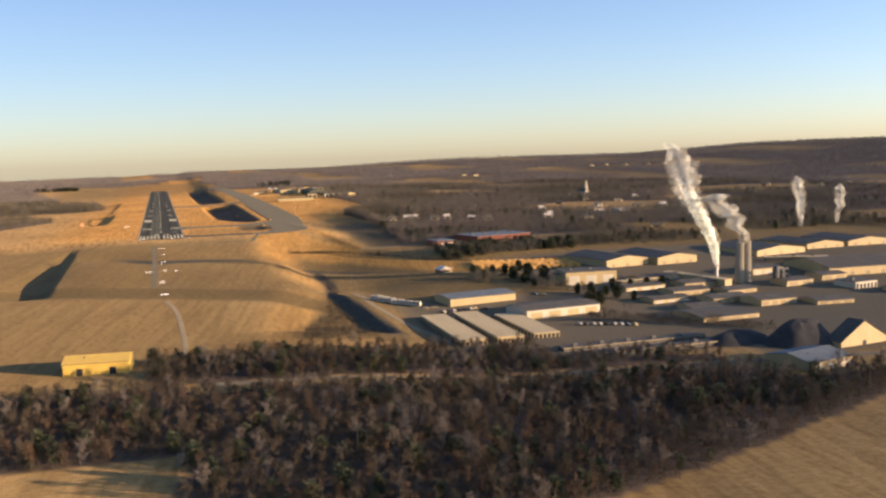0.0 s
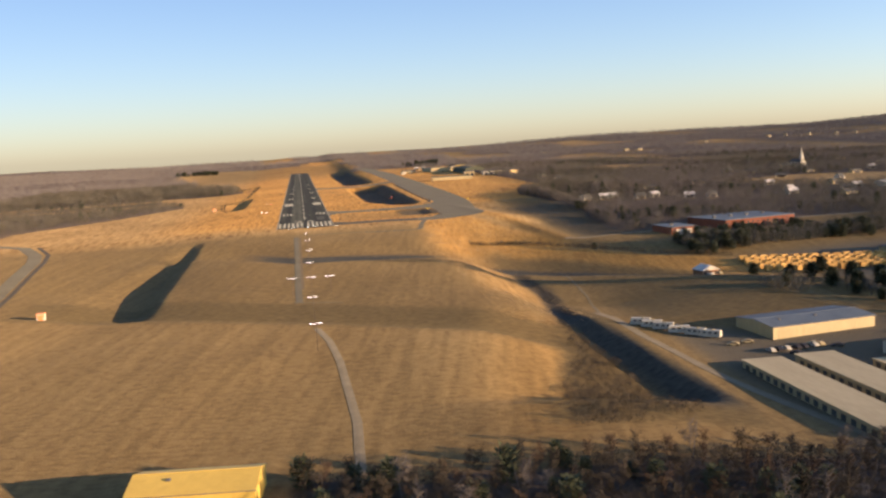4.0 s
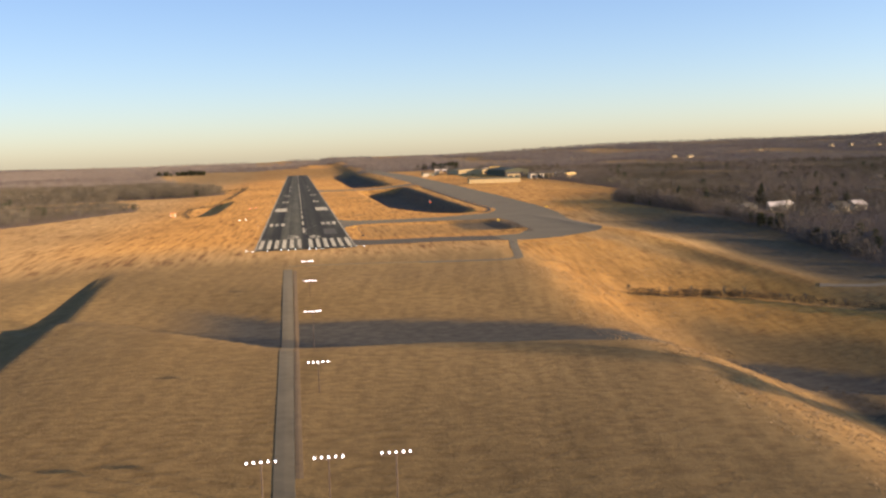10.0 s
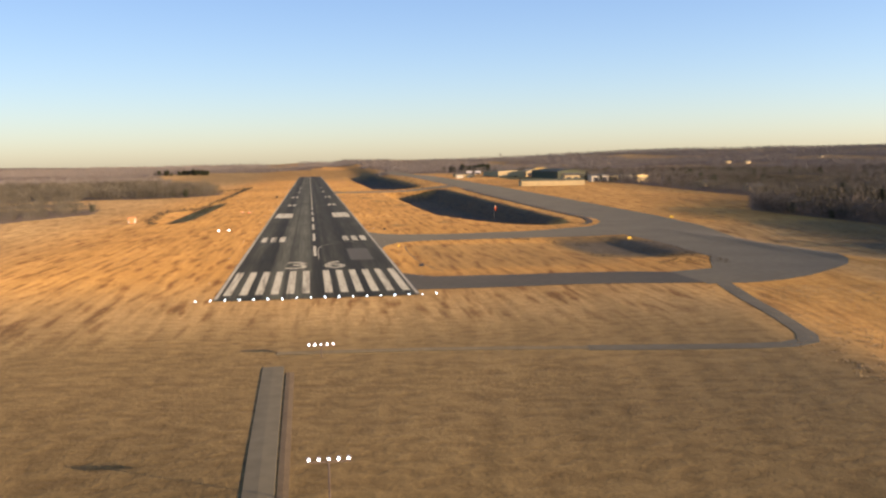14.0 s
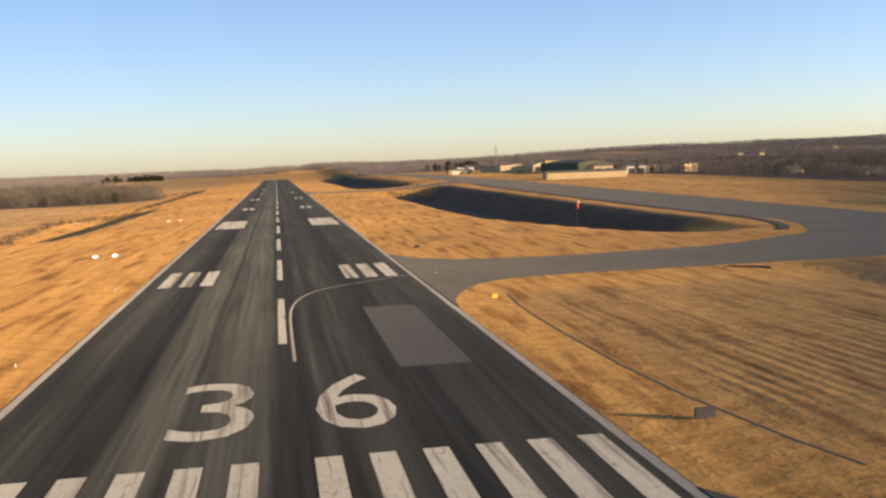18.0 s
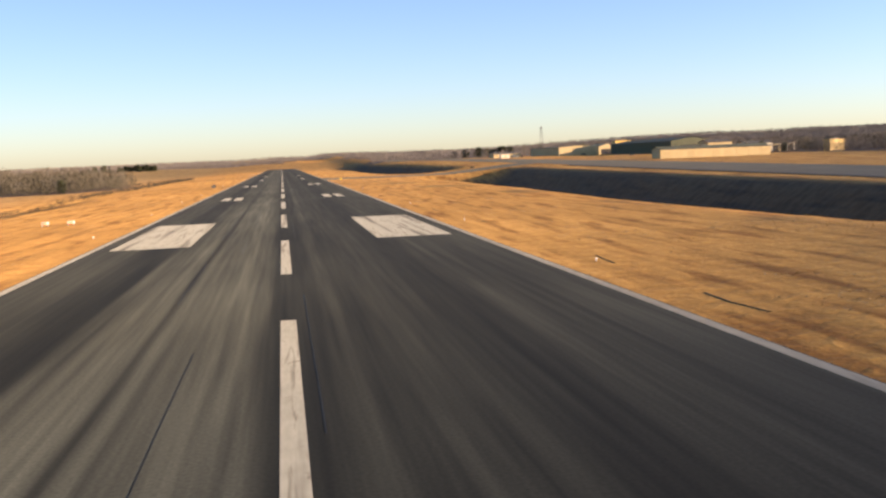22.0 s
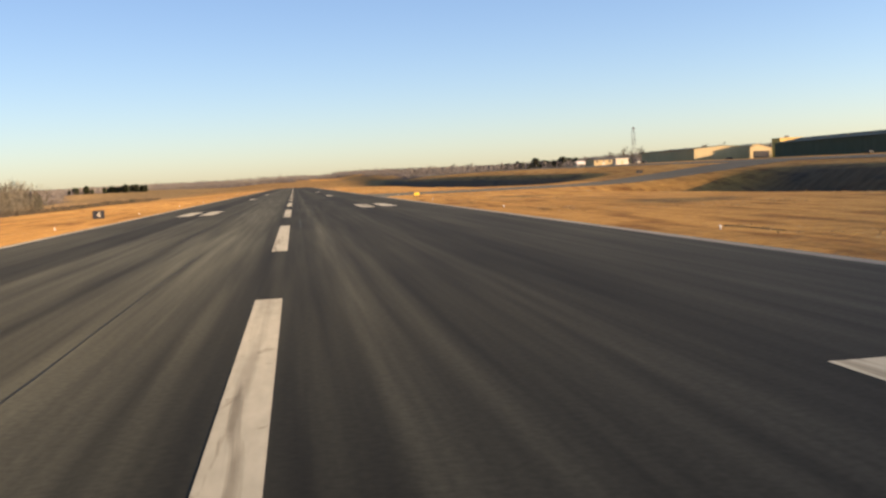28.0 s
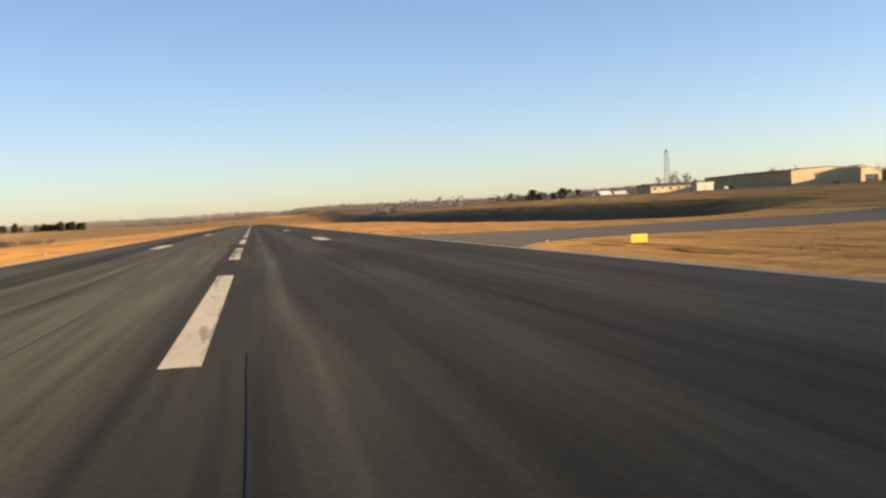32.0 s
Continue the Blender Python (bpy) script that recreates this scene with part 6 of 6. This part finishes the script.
def motorhome(label):
    ob = tagged(new("motorhome"), label, "motorhome", "parked motorhomes")
    wedge("body", [(-4.2, 0.5), (3.4, 0.5), (3.9, 0.6), (4.0, 1.3), (3.5, 2.0), (3.6, 3.0), (-4.2, 3.05)], 1.25, WHITE, ob)
    box("windscreen", (2.2, 0.08, 0.7), (0, 3.78, 1.3), DARK, ob)
    for s in (-1, 1):
        for y in (-2.6, -0.4, 1.8):
            box("side_window", (0.06, 1.2, 0.6), (s * 1.24, y, 1.75), DARK, ob)
    box("awning_stripe", (2.54, 7.0, 0.12), (0, -0.5, 1.35), BLUE, ob)
    box("roof_unit", (0.9, 1.0, 0.3), (0, -1.0, 3.05), CREAM, ob)
    for x in (-1.1, 1.1):
        for y in (-2.4, 2.3):
            wheel(ob, x, y, 0.42)
    return ob


home = motorhome("white motorhome parked in the yard")
spots = [(128.5, -398, 58), (131.5, -402.5, 62), (134.5, -407, 57), (138.5, -413, 66), (143, -418.5, 42), (147, -423, 46)]
home.matrix_world = pose(*spots[0][:2], ground_at(*spots[0][:2]) + 0.05, 0, 0, spots[0][2])
for x, y, a in spots[1:]:
    copy_thing(home, pose(x, y, ground_at(x, y) + 0.05, 0, 0, a))
PAINTS = [WHITE, GREY, BLUE, DARK, CREAM]
models = [car(t + " car parked on the yard gravel", p, "parked cars") for t, p in zip(("white", "grey", "blue-grey", "dark", "cream"), PAINTS)]
lots = [(150, -437, 60), (156, -435, 66), (164, -455, 30), (176, -445, 70), (183, -450, 65), (228, -417, 40), (232, -421.5, 44)] + [(158 + 3.4 * k, -449 + 0.4 * k, 5) for k in range(7)] + [(214 + 3.3 * k, -517 - 1.7 * k, 20) for k in range(9)] + [(232 + 9 * k, -452 + 4 * k, 70) for k in range(4)] + [(206, -300, 20), (232, -50, 40), (300, -78, 80), (198, 1002, 0), (202, 1002, 0), (262, 1020, 90), (240, 840, 0)]
used = set()
for k, (x, y, a) in enumerate(lots):
    m = tree_dice.choice((0, 0, 1, 2, 3, 4))
    spot = pose(x + tree_dice.uniform(-.4, .4), y, ground_at(x, y) + 0.06, 0, 0, a + tree_dice.uniform(-6, 6))
    if m in used:
        copy_thing(models[m], spot)
    else:
        models[m].matrix_world = spot
        used.add(m)
for m in set(range(5)) - used:
    models[m].matrix_world = pose(236 + 4 * m, -300, ground_at(236 + 4 * m, -300) + 0.06)

# ---- houses and landmarks among the woods ----
for j, (x, y, turn) in enumerate(((260, 102, 20), (277, 104, -10), (290, 112, 30), (304, 80, 0), (322, 90, 15), (340, 56, -20), (358, 46, 10), (420, 20, 0), (440, 60, 25), (478, 34, -15), (505, 60, 5), (470, 160, 0), (560, 180, 20), (620, 120, -10), (690, 330, 0), (720, 250, 10), (243, 1260, 8), (257, 1268, -5))):
    building("house", "small pale house with grey roof among leafless trees", "house", x, y, 8.5, 7, 3.0, turn, "gable_x", 2.2, WHITE, PALE_ROOF if j % 3 else GREY, doors=1, windows=4, group="houses in the woods")
cabin = building("cabin", "small pale house far off among trees and fields", "house", 520, 120, 12, 8, 3.0, 10, "gable_x", 2.0, CREAM, GREY, doors=1, windows=3, group="far houses")
for j in range(46):
    x, y = tree_dice.uniform(330, 1250), tree_dice.uniform(-120, 620)
    copy_thing(cabin, pose(x, y, ground_at(x, y) - 0.2, 0, 0, tree_dice.uniform(-40, 40)))
building("long_white_building", "long low white building in the trees", "building", 533, 50, 30, 12, 4.0, 30, "gable_x", 1.4, WHITE, WHITE, doors=3, windows=8)
church = building("church", "white church with a tall steeple among trees", "church", 672, 464, 10, 22, 6.0, 10, "gable_y", 4.0, WHITE, GREY, doors=1)
box("steeple_base", (4, 4, 13), (0, 2.5, 0), WHITE, church)
bm = bmesh.new()
bmesh.ops.create_cone(bm, cap_ends=True, segments=8, radius1=2.4, radius2=0.05, depth=13, matrix=Matrix.Translation((0, 2.5, 19.5)))
part("spire", bm, WHITE, church)
building("yellow_store", "pale yellow box building above the green hangar", "building", 292, 1000, 14, 10, 11, 0, "flat", 0, YELLOW, YELLOW, doors=1)
building("apron_shed", "sunlit cream shed behind the hangar row", "hangar", 266, 757, 16, 14, 7.5, 0, "gable_x", 1.5, CREAM, GREY, doors=2)
for j, (x, y, w, h) in enumerate(((300, 772, 18, 6), (322, 800, 14, 5), (345, 820, 12, 5), (330, 1100, 24, 7))):
    building("airfield_shed", "pale metal shed on the airfield apron", "shed", x, y, w, 12, h, 4, "gable_x", 1.4, CREAM if j % 2 else WHITE, GREY, doors=2, group="airfield sheds")

# ---- old furrows on the grass island ----
def furrows(x0, x1, y0, y1, pitch):
    """Low parallel ridges of mown grass, dying out towards their ends."""
    xs, ys = np.arange(x0, x1, pitch / 6), np.arange(y0, y1 + 0.1, 2.0)
    gx, gy = np.meshgrid(xs, ys)
    bend = gx + 0.02 * (gy - y0) + 0.9 * lumps(gx, gy, 26, 21) + 0.35 * lumps(gx, gy, 6, 23)
    fade = smooth(x0, x0 + 5, gx) * smooth(x1, x1 - 12, gx) * smooth(y0, y0 + 10, gy) * smooth(y1, y1 - 14, gy)
    crest = 0.5 + 0.5 * np.sin(bend * 2 * np.pi / pitch)
    gz = height(gx, gy) - 0.06 + fade * (0.07 + 0.07 * crest * (0.5 + 1.0 * lumps(gx, gy, 7, 22)) + 0.05 * lumps(gx, gy, 2.6, 25))
    n, k = gx.shape
    idx = np.arange(n * k).reshape(n, k)
    quads = np.stack([idx[:-1, :-1], idx[:-1, 1:], idx[1:, 1:], idx[1:, :-1]], -1).reshape(-1, 4)
    me = bpy.data.meshes.new("grass_furrows")
    me.from_pydata(np.stack([gx, gy, gz], -1).reshape(-1, 3).tolist(), [], quads.tolist())
    me.polygons.foreach_set("use_smooth", np.ones(len(quads), bool))
    me.attributes.new("gold", "FLOAT", "POINT").data.foreach_set("value", np.full(n * k, 0.7, np.float32))
    me.attributes.new("rank_and_shade", "FLOAT", "POINT").data.foreach_set("value", np.full(n * k, 0.3, np.float32))
    me.materials.append(GRASS)
    return tagged(new("grass_furrows", me), "low parallel furrows of dry grass between taxiways", "grass", kind="stuff")


furrows(32, 86, 46, 122, 1.7)

# ---- rank grass beside the runway ----
def tussocks(rng, count):
    """Clumps of standing straw on both sides of the runway; their long shadows streak the mown grass."""
    x = np.concatenate([rng.uniform(27.5, 74, count), rng.uniform(-70, -27.5, count // 2)])
    y = rng.uniform(-25, 1250, len(x))
    ok = (lumps(x, y, 9, 5) + 0.5 * lumps(x, y, 3.5, 6) > 0.25) & ~((x > 20) & (y > 0) & (y < 42)) & ~((x > 20) & (y > 120) & (y < 198)) & ~((x > 20) & (y > 690) & (y < 772))
    x, y = x[ok], y[ok]
    blades = 7
    n = len(x) * blades
    bx, by = np.repeat(x, blades) + rng.normal(0, 0.30, n), np.repeat(y, blades) + rng.normal(0, 0.30, n)
    bz = height(bx, by) - 0.03
    turn, wide, tall = rng.uniform(0, 2 * np.pi, n), rng.uniform(0.04, 0.10, n), rng.uniform(0.04, 0.15, n)
    dx, dy = np.cos(turn) * wide, np.sin(turn) * wide
    tip = np.stack([bx + rng.normal(0, 0.3, n), by + rng.normal(0, 0.3, n), bz + tall], 1)
    verts = np.stack([np.stack([bx - dx, by - dy, bz], 1), np.stack([bx + dx, by + dy, bz], 1), tip], 1).reshape(-1, 3)
    me = bpy.data.meshes.new("grass_tussocks")
    me.from_pydata(verts.tolist(), [], np.arange(n * 3).reshape(n, 3).tolist())
    me.materials.append(STRAW)
    return tagged(new("grass_tussocks", me), "tufts of dry golden grass beside the runway", "grass", kind="stuff")


def rough_grass(rng, count, x0, x1, y0, y1, size):
    """Tall matted clumps on the banks below the run-up pad."""
    x, y = rng.uniform(x0, x1, count), rng.uniform(y0, y1, count)
    ok = (0.5 * lumps(x, y, 7, 12) + 0.3 * lumps(x, y, 3, 13) > rng.uniform(-0.5, 1.1, count)) & (np.hypot(x - 88, y + 30) > 9)
    x, y = x[ok], y[ok]
    n = len(x) * 6
    bx, by = np.repeat(x, 6) + rng.normal(0, 0.5, n), np.repeat(y, 6) + rng.normal(0, 0.5, n)
    bz = height(bx, by) - 0.03
    turn, wide, tall = rng.uniform(0, 2 * np.pi, n), rng.uniform(0.08, 0.2, n) * size, rng.uniform(0.06, 0.22, n) * size
    dx, dy = np.cos(turn) * wide, np.sin(turn) * wide
    tip = np.stack([bx + rng.normal(0, 0.4, n), by + rng.normal(0, 0.4, n), bz + tall], 1)
    verts = np.stack([np.stack([bx - dx, by - dy, bz], 1), np.stack([bx + dx, by + dy, bz], 1), tip], 1).reshape(-1, 3)
    me = bpy.data.meshes.new("rough_grass")
    me.from_pydata(verts.tolist(), [], np.arange(n * 3).reshape(n, 3).tolist())
    me.materials.append(STRAW)
    return tagged(new("rough_grass", me), "matted clumps of tall straw on the bank", "grass", kind="stuff")


STRAW = surface("standing_straw", (0.28, 0.195, 0.085), (0.42, 0.300, 0.135), 3.0, 8.0, 0.95, bump=0.0)
tussocks(np.random.default_rng(8), 16000)
rough_grass(np.random.default_rng(9), 9000, 84, 150, -160, -2, 1.0)
rough_grass(np.random.default_rng(10), 11000, 76, 116, -385, -60, 1.2)

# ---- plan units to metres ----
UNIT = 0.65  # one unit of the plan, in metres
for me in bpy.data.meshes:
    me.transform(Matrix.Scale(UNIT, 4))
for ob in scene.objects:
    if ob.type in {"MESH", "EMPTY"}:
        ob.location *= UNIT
